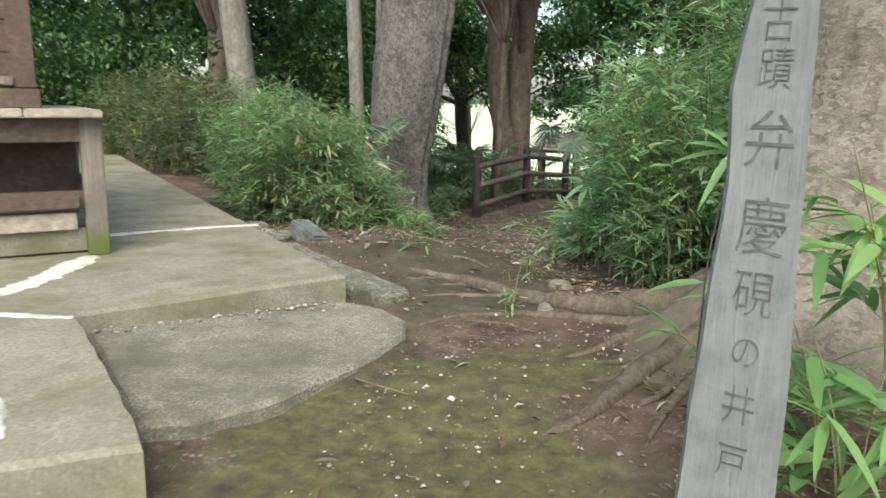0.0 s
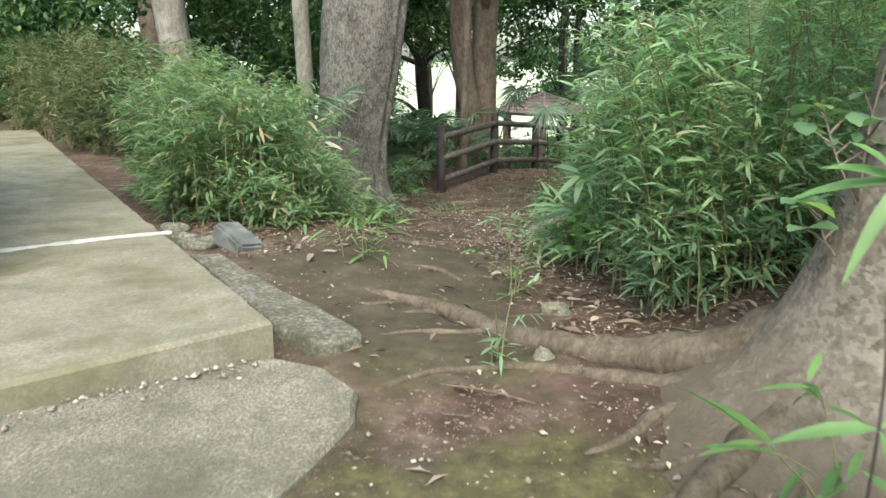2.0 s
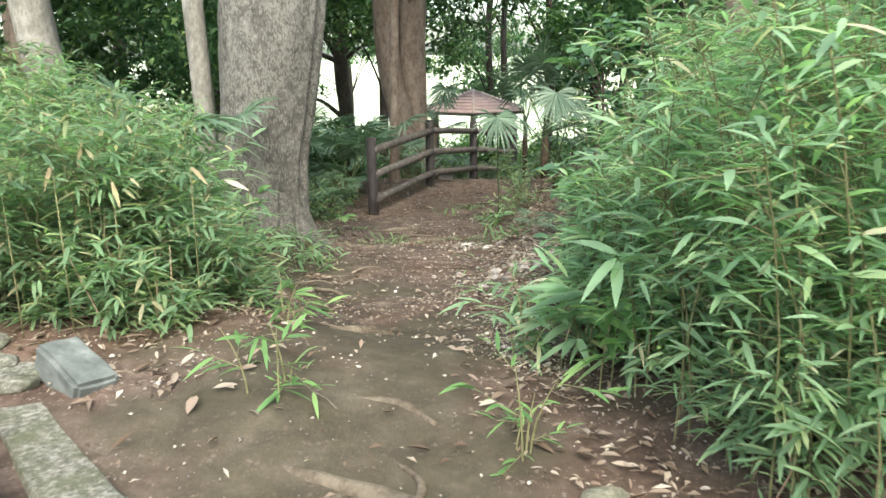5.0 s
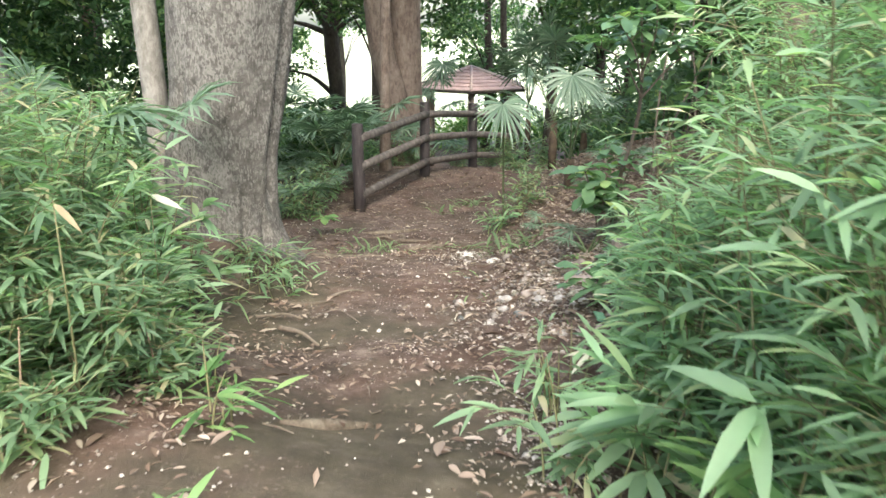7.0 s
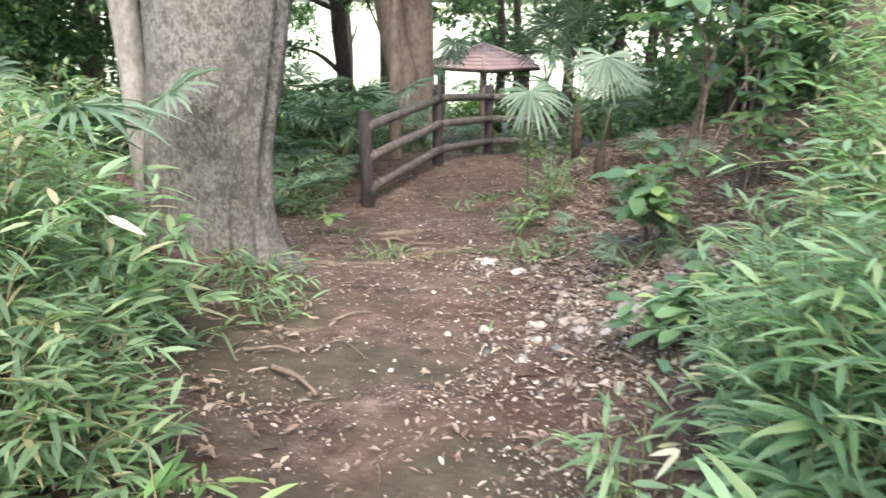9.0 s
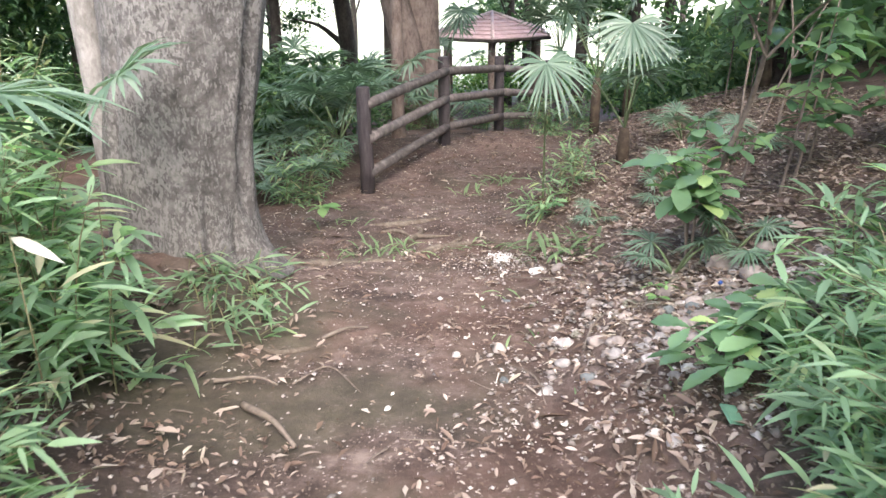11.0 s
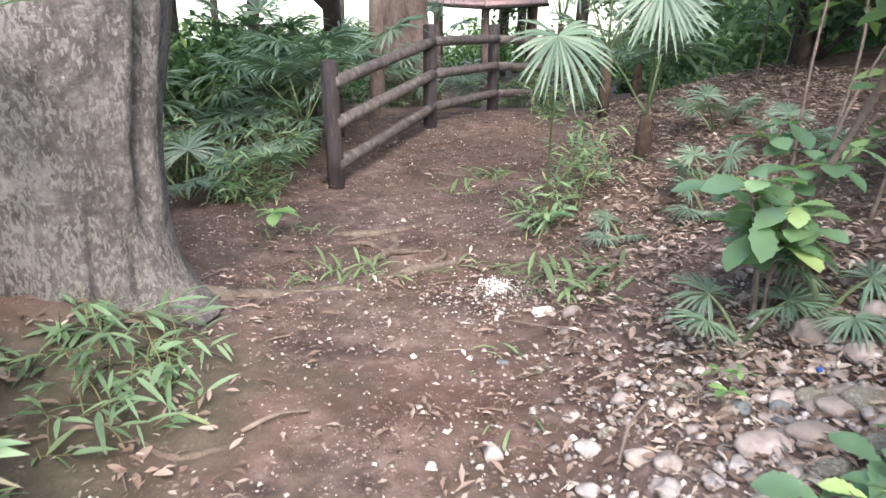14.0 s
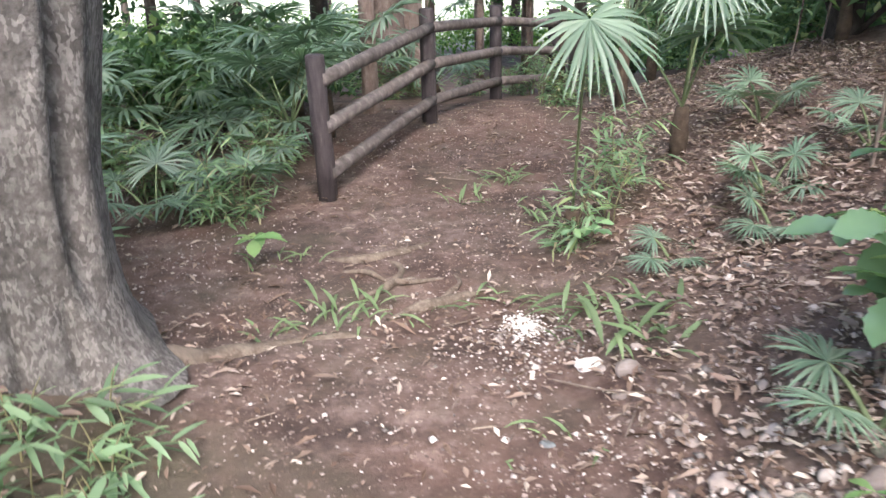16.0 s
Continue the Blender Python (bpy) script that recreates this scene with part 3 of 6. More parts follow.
def lime_strip(points, width):
    bm = bmesh.new()
    line = smooth_line([(x, y, SLAB) for x, y in points], 14)
    rows = []
    for i, p in enumerate(line):
        d = (line[min(i + 1, len(line) - 1)] - line[max(i - 1, 0)]).normalized()
        n = Vector((-d.y, d.x, 0))
        w = width * (0.75 + 0.5 * noise.noise(p * 4) + 0.5 * noise.noise(p * 19) + 0.3 * noise.noise(p * 47)) * (0.55 if i in (0, len(line) - 1) else 1)
        rows.append([bm.verts.new(p + n * w * k + Vector((0, 0, h))) for k, h in ((-0.5, 0.001), (-0.3, 0.007), (0.3, 0.007), (0.5, 0.001))])
    for a, b in zip(rows, rows[1:]):
        for k in range(3):
            bm.faces.new((a[k], b[k], b[k + 1], a[k + 1]))
    ob = part("lime_strip", bm, WHITE_LIME)
    tagged(ob, "chalky white lime strip on the concrete apron", "lime strip", "lime strips")


lime_strip([(-2.22, 5.83), (-2.03, 6.02), (-1.85, 6.19), (-1.64, 6.37), (-1.42, 6.52)], 0.10)
lime_strip([(-1.85, 5.27), (-1.78, 4.95), (-1.73, 4.68), (-1.73, 4.42), (-1.80, 4.1)], 0.18)
lime_strip([(-1.13, 4.18), (-1.31, 4.16), (-1.5, 4.145), (-1.9, 4.10)], 0.05)
lime_strip([(-0.58, 3.16), (-0.66, 3.26), (-0.78, 3.39)], 0.05)


# ---- the small wooden shrine ----
def make_shrine():
    sh = thing("shrine", "dark weathered wooden shrine on a raised plank platform", "shrine")
    turn = pose(-1.87, 5.36, 0, 0, 0, 41)
    spin = pose(0, 0, 0, 0, 0, 41)

    def beam(name, c, size, material, label="", bevel=0.006):
        part(name, box(bmesh.new(), turn @ Vector(c), size, spin, bevel), material, sh, label, smooth=False)

    for x, y in ((0.0, 0.0), (-2.3, 0.0), (0.0, 2.1), (-2.3, 2.1)):
        beam("post", (x, y, SLAB + 0.4), (0.115, 0.115, 0.80), POST_WOOD, "grey weathered post with a mossy green foot")
    beam("top_beam", (-1.15, -0.005, 1.46), (2.2, 0.10, 0.13), OLD_WOOD)
    beam("low_beam", (-1.15, 0.0, 1.07), (2.2, 0.08, 0.10), OLD_WOOD)
    beam("side_beam", (-0.0, 1.05, 1.46), (0.10, 2.0, 0.13), OLD_WOOD)
    beam("side_low_beam", (-0.03, 1.05, 1.07), (0.07, 2.0, 0.10), OLD_WOOD)
    beam("peg", (-0.10, -0.03, 1.07), (0.03, 0.16, 0.07), OLD_WOOD)
    for k in range(7):
        beam("plank", (-2.44 + k * 0.385, 1.0, 1.552), (0.38, 2.3, 0.045), PALE_BOARD, bevel=0.008)
    beam("sill_board", (-1.3, 0.03, 0.945), (2.4, 0.05, 0.10), PALE_BOARD)
    beam("plinth", (-1.3, 0.16, 0.83), (2.5, 0.22, 0.14), CONCRETE)
    beam("back_panel", (-1.3, 0.55, 1.2), (2.5, 0.04, 0.55), OLD_WOOD)
    beam("wall_sill", (-1.37, 0.42, 1.63), (2.3, 0.13, 0.115), OLD_WOOD)
    beam("corner_column", (-0.30, 0.46, 2.55), (0.13, 0.13, 1.72), OLD_WOOD)
    beam("corner_column", (-0.30, 1.95, 2.55), (0.13, 0.13, 1.72), OLD_WOOD)
    beam("ledge", (-1.4, 0.40, 1.73), (2.1, 0.06, 0.05), POST_WOOD)
    for k in range(9):
        beam("wall_board", (-1.4, 0.50, 1.80 + k * 0.185), (2.1, 0.03, 0.18), OLD_WOOD)
    for k in range(9):
        beam("side_board", (-0.30, 1.2, 1.80 + k * 0.185), (0.03, 1.4, 0.18), OLD_WOOD)
    for s in (-1, 1):
        bm = box(bmesh.new(), turn @ Vector((-1.3 + s * 0.62, 1.15, 3.62)), (1.42, 2.2, 0.09), spin @ pose(0, 0, 0, 0, s * 28, 0), 0.01)
        part("roof", bm, DARK_BARK, sh)


make_shrine()


# ---- carved stake ----
def make_stake():
    st = thing("carved_stake", "tall weathered grey wooden stake with carved writing", "signpost")
    bm = bmesh.new()
    rows = []
    for k in range(24):
        u = k / 23
        z = -0.18 + 2.25 * u
        w = 0.126 - 0.095 * max(0.0, u - 0.1)
        l = -w + 0.010 * noise.noise((u * 9, 0, 5)) - 0.012 * math.exp(-((u - 0.62) / 0.06) ** 2)
        r = w + 0.007 * noise.noise((u * 8, 3, 5))
        b = 0.012 * math.sin(u * 3) - 0.040 * u
        rows.append([bm.verts.new((x + b, y, z)) for x, y in ((l, 0.004), (l + 0.012, -0.020), (r - 0.012, -0.020), (r, 0.004), (r - 0.01, 0.03), (l + 0.01, 0.03))])
    for a, b in zip(rows, rows[1:]):
        for k in range(6):
            q = (k + 1) % 6
            bm.faces.new((a[k], a[q], b[q], b[k]))
    bm.faces.new(rows[0])
    bm.faces.new(rows[-1])
    board = part("board", bm, STAKE_WOOD, st, smooth=False)
    # letters lie on the board; their dark colour stands for groove shade
    for ch, z, size in (("古", 1.328, 0.098), ("蹟", 1.228, 0.098), ("弁", 1.068, 0.145), ("慶", 0.872, 0.148), ("硯", 0.715, 0.122), ("の", 0.575, 0.094), ("井", 0.437, 0.108), ("戸", 0.292, 0.100)):
        cu = bpy.data.curves.new("character", "FONT")
        cu.body, cu.size, cu.align_x, cu.align_y, cu.extrude = ch, size, "CENTER", "CENTER", 0.0016
        cu.offset = -0.0012
        cu.materials.append(GROOVE_SHADE)
        ob = new("character", cu)
        ob.matrix_basis = pose(0.008 - 0.004 * z - 0.045 * max(0.0, z - 0.9), -0.0212, z + 0.012, 90, 0, 0) @ Matrix.Diagonal((0.78, 1.0, 1.0, 1.0))
        dg = bpy.context.evaluated_depsgraph_get()
        me = bpy.data.meshes.new_from_object(ob.evaluated_get(dg))
        me.transform(ob.matrix_basis)
        bpy.data.objects.remove(ob)
        glyph = new("character", me)
        glyph.parent = board
    st.matrix_basis = pose(1.245, 3.22, 0.609, 0, 2.0, -21) @ Matrix.Scale(0.889, 4)


make_stake()


# ---- trees ----
def trunk_mesh(points, radii, sides=40, steps=6, lobes=(), flare=0.0, wobble=0.05, wscale=2.5, rough=0.012, decay=0.28, folds=()):
    """A lofted trunk; lobes are (angle, strength, narrowness) of buttresses that run out below, folds (angle, depth, width, low, high) creases."""
    bm = bmesh.new()
    line = smooth_line(points, steps)
    rad = np.interp(np.linspace(0, 1, len(line)), np.linspace(0, 1, len(radii)), radii)
    z0 = line[0].z
    rings = []
    for i, p in enumerate(line):
        ring = []
        h = p.z - z0
        for k in range(sides):
            a = 2 * math.pi * k / sides
            r = rad[i]
            grow = math.exp(-h / decay) * flare
            r += grow * 0.35
            for la, strength, narrow in lobes:
                c = max(0.0, math.cos(a - la))
                r += (grow * strength) * c ** narrow
            for fa, depth, wide, low, high in folds:
                turn = (a + 0.25 * math.sin(h * 2.1) * wide - fa + math.pi) % (2 * math.pi) - math.pi
                ends = min(max((h - low) / 0.2, 0.0), 1.0) * min(max((high - h) / 0.25, 0.0), 1.0)
                r -= depth * ends * (math.exp(-(turn / wide) ** 2) - 0.35 * math.exp(-((abs(turn) - 2.2 * wide) / (1.3 * wide)) ** 2))
            v = Vector((math.cos(a), math.sin(a), 0))
            q = p + v * r
            r2 = 1 + wobble * noise.noise((q.x * wscale, q.y * wscale, q.z * wscale * 0.6)) + rough * noise.noise(q * 13)
            ring.append(bm.verts.new(p + v * r * r2))
        rings.append(ring)
    for a, b in zip(rings, rings[1:]):
        for k in range(sides):
            q = (k + 1) % sides
            bm.faces.new((a[k], a[q], b[q], b[k]))
    bm.faces.new(rings[-1])
    return bm


def crown(centres, sizes, count, leaf, squash=0.7, spread=None):
    """Leaves in loose clumps round limb ends."""
    P, N = [], []
    each = max(1, count // len(centres))
    for c, s in zip(centres, sizes):
        sub = np.asarray(c) + unit(9) * s * rng.uniform(0.3, 1.0, (9, 1)) * [1, 1, squash]
        pick = sub[rng.integers(0, 9, each)]
        P.append(pick + rng.normal(size=(each, 3)) * s * 0.24 * np.array([1, 1, 0.7]))
    P = np.concatenate(P)
    D = unit(len(P)) * [1, 1, 0.6] + [0, 0, -0.35]
    N = unit(len(P)) * 0.7 + [0, 0, 1]
    L = leaf * rng.uniform(0.7, 1.4, len(P))
    return flat_cloud(P, D, N, L, L * rng.uniform(0.4, 0.6, len(P)))


def make_tree(label, base, points, radii, bark_material, centres, sizes, leaves, leaf, group="wood trees", lobes=(), flare=0.05, sides=20, foliage=None, limbs=True, wobble=0.05, decay=0.28, folds=()):
    tr = thing("tree", label, "tree", group)
    x, y = base
    z = ground_z(x, y) - 0.12
    pts = [(x + px, y + py, z + pz) for px, py, pz in points]
    part("trunk", trunk_mesh(pts, radii, sides, 5, lobes, flare, wobble, decay=decay, folds=folds), bark_material, tr)
    cs = [(x + a, y + b, z + c) for a, b, c in centres]
    if limbs:
        for c in cs:
            low = [p for p in pts if p[2] < c[2]] or pts
            start = Vector(low[-1])
            end = Vector(c)
            mid = start.lerp(end, 0.5) + Vector((0, 0, 0.12 * (end - start).length))
            part("limb", tube(bmesh.new(), smooth_line([start, mid, end], 4), np.linspace(max(radii[-1] * 0.6, 0.02), 0.012, 9), 6), bark_material, tr)
    if leaves:
        tagged(part("crown", crown(cs, sizes, leaves, leaf), foliage or CROWN, tr), kind="stuff")
    return tr


def ring_of(n, radius, low, high, seed):
    r = random.Random(seed)
    return [(radius * math.sqrt(r.random()) * math.cos(a), radius * math.sqrt(r.random()) * math.sin(a), r.uniform(low, high)) for a in [2 * math.pi * (k + r.random() * 0.7) / n for k in range(n)]]


# the big grey tree beside the path
make_tree("massive grey-barked tree with flaring roots beside the path", (-1.66, 11.12),
          [(0, 0, -0.05), (0.0, 0, 0.12), (0.02, 0, 0.35), (0.05, 0, 0.75), (0.15, 0, 1.35), (0.24, 0, 2.05), (0.36, 0.1, 3.2), (0.4, 0.2, 5.0), (0.5, 0.4, 7.0)],
          [0.45, 0.43, 0.415, 0.42, 0.44, 0.475, 0.46, 0.40, 0.32], BIG_BARK,
          ring_of(10, 4.0, 7, 10, 3), [1.3] * 10, 5000, 0.16, "large trees", [(-0.15, 1.5, 11), (-1.0, 0.45, 34), (-1.38, 0.4, 38), (-1.78, 0.4, 34), (-2.2, 0.45, 30), (1.2, 0.8, 8), (2.6, 0.8, 8)], 0.13, 160, decay=0.2,
          folds=[(-0.31, 0.055, 0.085, 0.35, 3.2), (-0.9, 0.03, 0.05, -0.3, 0.62), (-0.53, 0.028, 0.06, -0.3, 0.5), (-1.5, 0.02, 0.07, -0.3, 0.7), (-2.1, 0.03, 0.08, -0.3, 1.6)])
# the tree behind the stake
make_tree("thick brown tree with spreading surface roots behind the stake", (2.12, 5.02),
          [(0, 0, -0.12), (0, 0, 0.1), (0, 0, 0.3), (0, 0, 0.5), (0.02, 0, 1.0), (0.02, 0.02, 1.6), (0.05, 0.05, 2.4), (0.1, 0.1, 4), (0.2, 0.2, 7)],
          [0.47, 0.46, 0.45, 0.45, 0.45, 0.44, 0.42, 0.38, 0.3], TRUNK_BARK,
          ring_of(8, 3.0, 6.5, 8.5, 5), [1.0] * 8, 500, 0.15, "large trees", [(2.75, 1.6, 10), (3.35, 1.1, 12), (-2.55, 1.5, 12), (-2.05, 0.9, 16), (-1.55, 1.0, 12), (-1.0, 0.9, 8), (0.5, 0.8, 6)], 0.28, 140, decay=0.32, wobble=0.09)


def make_root(points, radii, material=ROOT_BARK, label="gnarled brown surface root on the path"):
    pts = []
    for x, y, lift in points:
        pts.append((x, y, ground_z(x, y) + lift))
    line = smooth_line(pts, 6)
    rad = np.interp(np.linspace(0, 1, len(line)), np.linspace(0, 1, len(radii)), radii)
    bm = tube(bmesh.new(), line, rad, 12, 0.35, 9.0)
    tagged(part("tree_root", bm, material), label, "tree root", "surface roots")


make_root([(1.80, 5.12, 0.26), (1.55, 5.21, 0.13), (1.30, 5.29, 0.06), (1.05, 5.40, 0.03), (0.75, 5.55, 0.02), (0.50, 5.74, 0.02), (0.30, 5.95, 0.02), (0.10, 6.12, 0.015), (-0.12, 6.20, 0.0), (-0.26, 6.28, -0.02)], [0.21, 0.15, 0.095, 0.07, 0.056, 0.048, 0.043, 0.036, 0.026, 0.012])
make_root([(1.25, 5.15, 0.0), (0.95, 5.25, 0.0), (0.66, 5.33, 0.0), (0.45, 5.28, 0.0), (0.28, 5.22, 0.0), (0.12, 5.06, -0.01)], [0.045, 0.030, 0.022, 0.018, 0.013, 0.008])
make_root([(1.62, 4.78, 0.10), (1.34, 4.66, 0.04), (1.16, 4.50, 0.02), (1.04, 4.28, 0.01), (0.92, 4.06, 0.0), (0.80, 3.95, -0.02)], [0.10, 0.068, 0.05, 0.038, 0.026, 0.010])
make_root([(1.40, 4.98, 0.03), (1.15, 4.96, 0.01), (0.98, 4.78, 0.0), (0.86, 4.70, -0.01)], [0.05, 0.03, 0.02, 0.010])
make_root([(1.45, 4.55, 0.04), (1.28, 4.30, 0.01), (1.18, 4.05, 0.0), (1.12, 3.85, -0.01)], [0.032, 0.022, 0.015, 0.008])
make_root([(0.55, 5.80, 0.01), (0.38, 5.72, 0.0), (0.15, 5.70, -0.005), (0.0, 5.62, -0.01)], [0.02, 0.016, 0.014, 0.008])
for pts in ([(0.30, 5.95, 0.0), (0.16, 6.02, 0.005), (-0.02, 5.98, -0.012)], [(0.20, 6.04, 0.0), (0.22, 6.22, 0.006), (0.12, 6.36, -0.012)], [(0.02, 6.16, 0.0), (-0.12, 6.05, 0.004), (-0.22, 6.06, -0.01)], [(1.30, 4.72, 0.02), (1.08, 4.62, 0.008), (0.92, 4.66, -0.008)], [(1.26, 4.60, 0.02), (1.06, 4.46, 0.006), (0.94, 4.44, -0.008)], [(1.34, 4.45, 0.02), (1.16, 4.24, 0.006), (1.06, 4.2, -0.008)],
            [(-0.40, 12.32, 0.0), (-0.26, 12.25, 0.015), (-0.05, 12.34, -0.01)], [(-0.62, 12.42, 0.0), (-0.48, 12.38, 0.015), (-0.36, 12.30, 0.0), (-0.2, 12.36, -0.01)], [(-0.12, 12.0, 0.0), (0.02, 12.22, 0.012), (-0.02, 12.4, -0.01)]):
    make_root(pts, [0.008, 0.017, 0.012, 0.006])
make_root([(0.25, 6.6, 0.0), (0.1, 6.72, 0.0), (-0.1, 6.7, -0.01)], [0.012, 0.02, 0.010])
make_root([(-0.05, 7.95, 0.0), (-0.2, 7.82, 0.005), (-0.36, 7.78, -0.01)], [0.016, 0.026, 0.012])
make_root([(-1.28, 11.02, 0.03), (-1.08, 11.30, -0.015), (-0.82, 11.52, -0.025), (-0.52, 11.66, -0.025), (-0.25, 11.60, -0.03)], [0.09, 0.065, 0.05, 0.04, 0.02])
make_root([(-0.75, 12.6, -0.005), (-0.55, 12.55, 0.01), (-0.30, 12.70, 0.0), (-0.15, 12.85, -0.01)], [0.015, 0.03, 0.025, 0.010])
make_root([(-0.32, 11.85, -0.005), (-0.15, 11.98, 0.01), (0.06, 12.10, 0.0), (0.2, 12.2, -0.01)], [0.012, 0.03, 0.022, 0.010])
make_root([(-0.5, 12.1, -0.005), (-0.36, 12.2, 0.01), (-0.3, 12.45, 0.0), (-0.42, 12.6, -0.01)], [0.012, 0.022, 0.02, 0.010])
make_root([(-0.95, 10.1, 0.0), (-0.8, 10.02, 0.005), (-0.6, 10.12, 0.0), (-0.45, 10.2, -0.01)], [0.008, 0.014, 0.012, 0.006])

# slender and middle-sized trees
make_tree("slender pale grey tree trunk among bamboo grass", (-2.3, 11.6), [(0, 0, 0), (0.0, 0, 1.5), (-0.06, 0, 3.5), (-0.15, 0, 6), (-0.2, 0, 8)], [0.10, 0.10, 0.095, 0.08, 0.05], GREY_BARK, ring_of(6, 2.0, 5.5, 8.5, 11), [1.2] * 6, 2500, 0.14)
make_tree("grey tree trunk rising from bamboo grass", (-4.67, 12.95), [(0.1, 0, 0), (0.05, 0, 1.5), (-0.1, 0, 3), (-0.3, 0, 5), (-0.5, 0, 8)], [0.24, 0.23, 0.22, 0.20, 0.12], GREY_BARK, ring_of(8, 3.0, 5, 8.5, 12), [1.4] * 8, 4000, 0.15)
make_tree("thin pale stem beside the big trunk", (-2.05, 11.9), [(0, 0, 0), (0.0, 0, 1.5), (-0.02, 0, 3.5), (-0.05, 0, 6)], [0.06, 0.055, 0.05, 0.04], GREY_BARK, ring_of(4, 1.5, 5, 7, 18), [1.0] * 4, 1200, 0.14)
make_tree("reddish-brown trunk deep in the wood", (-6.4, 15.5), [(0, 0, 0), (0, 0, 3), (0.1, 0, 8)], [0.24, 0.22, 0.15], BROWN_BARK, ring_of(8, 3.0, 4.5, 8, 13), [1.5] * 8, 4500, 0.16)
make_tree("thin pale stem beside the log fence", (-0.88, 16.1), [(0, 0, 0), (0.02, 0, 1.5), (0.06, 0, 3), (0.1, 0, 6)], [0.08, 0.075, 0.07, 0.05], BROWN_BARK, ring_of(5, 2.0, 5, 7, 14), [1.2] * 5, 2000, 0.14)
make_tree("leaning brown trunk of a twin tree behind the fence", (-0.95, 19.0), [(0, 0, 0), (-0.05, 0, 1.2), (-0.24, 0, 2.1), (-0.34, 0, 2.9), (-0.4, 0, 4.2), (-0.6, 0, 7)], [0.28, 0.25, 0.24, 0.23, 0.21, 0.15], BROWN_BARK, ring_of(8, 2.8, 5.0, 8, 15), [1.4] * 8, 4200, 0.15)
make_tree("upright brown trunk of a twin tree behind the fence", (-0.70, 19.3), [(0, 0, 0), (-0.10, 0, 1.2), (-0.13, 0, 2.2), (-0.10, 0, 3.4), (0.1, 0, 7)], [0.33, 0.30, 0.29, 0.27, 0.2], BROWN_BARK, ring_of(8, 2.8, 5.0, 8, 16), [1.4] * 8, 4200, 0.15)
make_tree("dark trunk with a low side branch against the sky", (-4.0, 30.0), [(0, 0, 0), (0.05, 0, 2), (-0.1, 0, 4), (-0.1, 0, 8)], [0.30, 0.26, 0.24, 0.18], DARK_BARK,
          [(-1.6, 0, 2.9), (-2.4, 0.3, 4.2), (1.2, 0, 4.6), (-0.8, 0, 5.2), (1.6, 0.3, 6.2), (-2.0, 0, 6.2), (0.2, 0, 7.0)], [0.9] * 7, 2600, 0.16)
make_tree("reddish tree trunk behind the bamboo thicket", (2.9, 11.6), [(0.05, 0, 0), (0.0, 0, 1.5), (0.05, 0, 3), (0.2, 0, 7)], [0.17, 0.15, 0.15, 0.1], BROWN_BARK, ring_of(7, 2.0, 5.0, 7.5, 17), [1.0] * 7, 1600, 0.13)

# woods all round: crowns that close the view, with the light showing between them
WOOD = [(-9, 17, 1), (-12, 21, 2), (-7.5, 21, 3), (-16, 18, 4), (-10.5, 27, 5), (-17, 26, 6), (-12, 12, 7), (-16, 11, 8), (-14, 5, 9),
        (3.6, 16, 10), (6, 14, 11), (5.2, 20, 12), (8, 18, 13), (4.6, 26, 14), (8.5, 25, 15), (12, 20, 16), (6.2, 9.5, 17), (9, 8, 18), (9.5, 3, 19), (12, -2, 20), (7, -15, 21),
        (-7, -16, 22), (-13, -6, 23), (1, -22, 24), (10, 13, 25), (-22, 14, 26)]
for x, y, seed in WOOD:
    r = random.Random(seed)
    h = r.uniform(6.5, 9.5)
    lx, ly = r.uniform(-0.5, 0.5), r.uniform(-0.3, 0.3)
    n = 13
    low = 0.9 if y > 10 else 4.5
    cs = ring_of(n, 2.6, low, h, seed + 50)
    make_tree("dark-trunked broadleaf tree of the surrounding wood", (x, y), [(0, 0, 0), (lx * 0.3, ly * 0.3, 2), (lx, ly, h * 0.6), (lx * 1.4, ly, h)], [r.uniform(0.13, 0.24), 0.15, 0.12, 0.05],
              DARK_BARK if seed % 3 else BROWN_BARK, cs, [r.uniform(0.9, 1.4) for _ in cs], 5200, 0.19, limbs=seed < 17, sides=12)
for x, y, seed, low in [(-7.5, 27, 61, 4.1), (-5.0, 25.5, 62, 4.1), (-2.4, 27, 63, 4.5), (2.4, 24.8, 64, 5.2), (3.8, 26, 65, 4.4)]:
    cs = ring_of(14, 2.6, low, 9.0, seed)
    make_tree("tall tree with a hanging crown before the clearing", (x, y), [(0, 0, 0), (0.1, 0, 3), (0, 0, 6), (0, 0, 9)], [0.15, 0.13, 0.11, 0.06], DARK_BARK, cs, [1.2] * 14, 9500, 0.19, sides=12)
# thinner trees against the bright clearing
for x, y, seed in [(-7.2, 33, 31), (-2.4, 36, 32), (0.95, 31, 33), (1.5, 31.6, 34), (-9.5, 36, 35), (1.2, 40, 36), (-5.5, 40, 37), (7.5, 36, 38), (-13, 38, 39)]:
    r = random.Random(seed)
    cs = ring_of(9, 2.2, 2.6, 8.5, seed + 80)
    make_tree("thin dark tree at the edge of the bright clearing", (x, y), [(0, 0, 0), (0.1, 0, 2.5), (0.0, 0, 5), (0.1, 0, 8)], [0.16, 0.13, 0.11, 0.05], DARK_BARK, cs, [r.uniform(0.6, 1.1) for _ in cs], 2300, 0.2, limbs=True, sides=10)


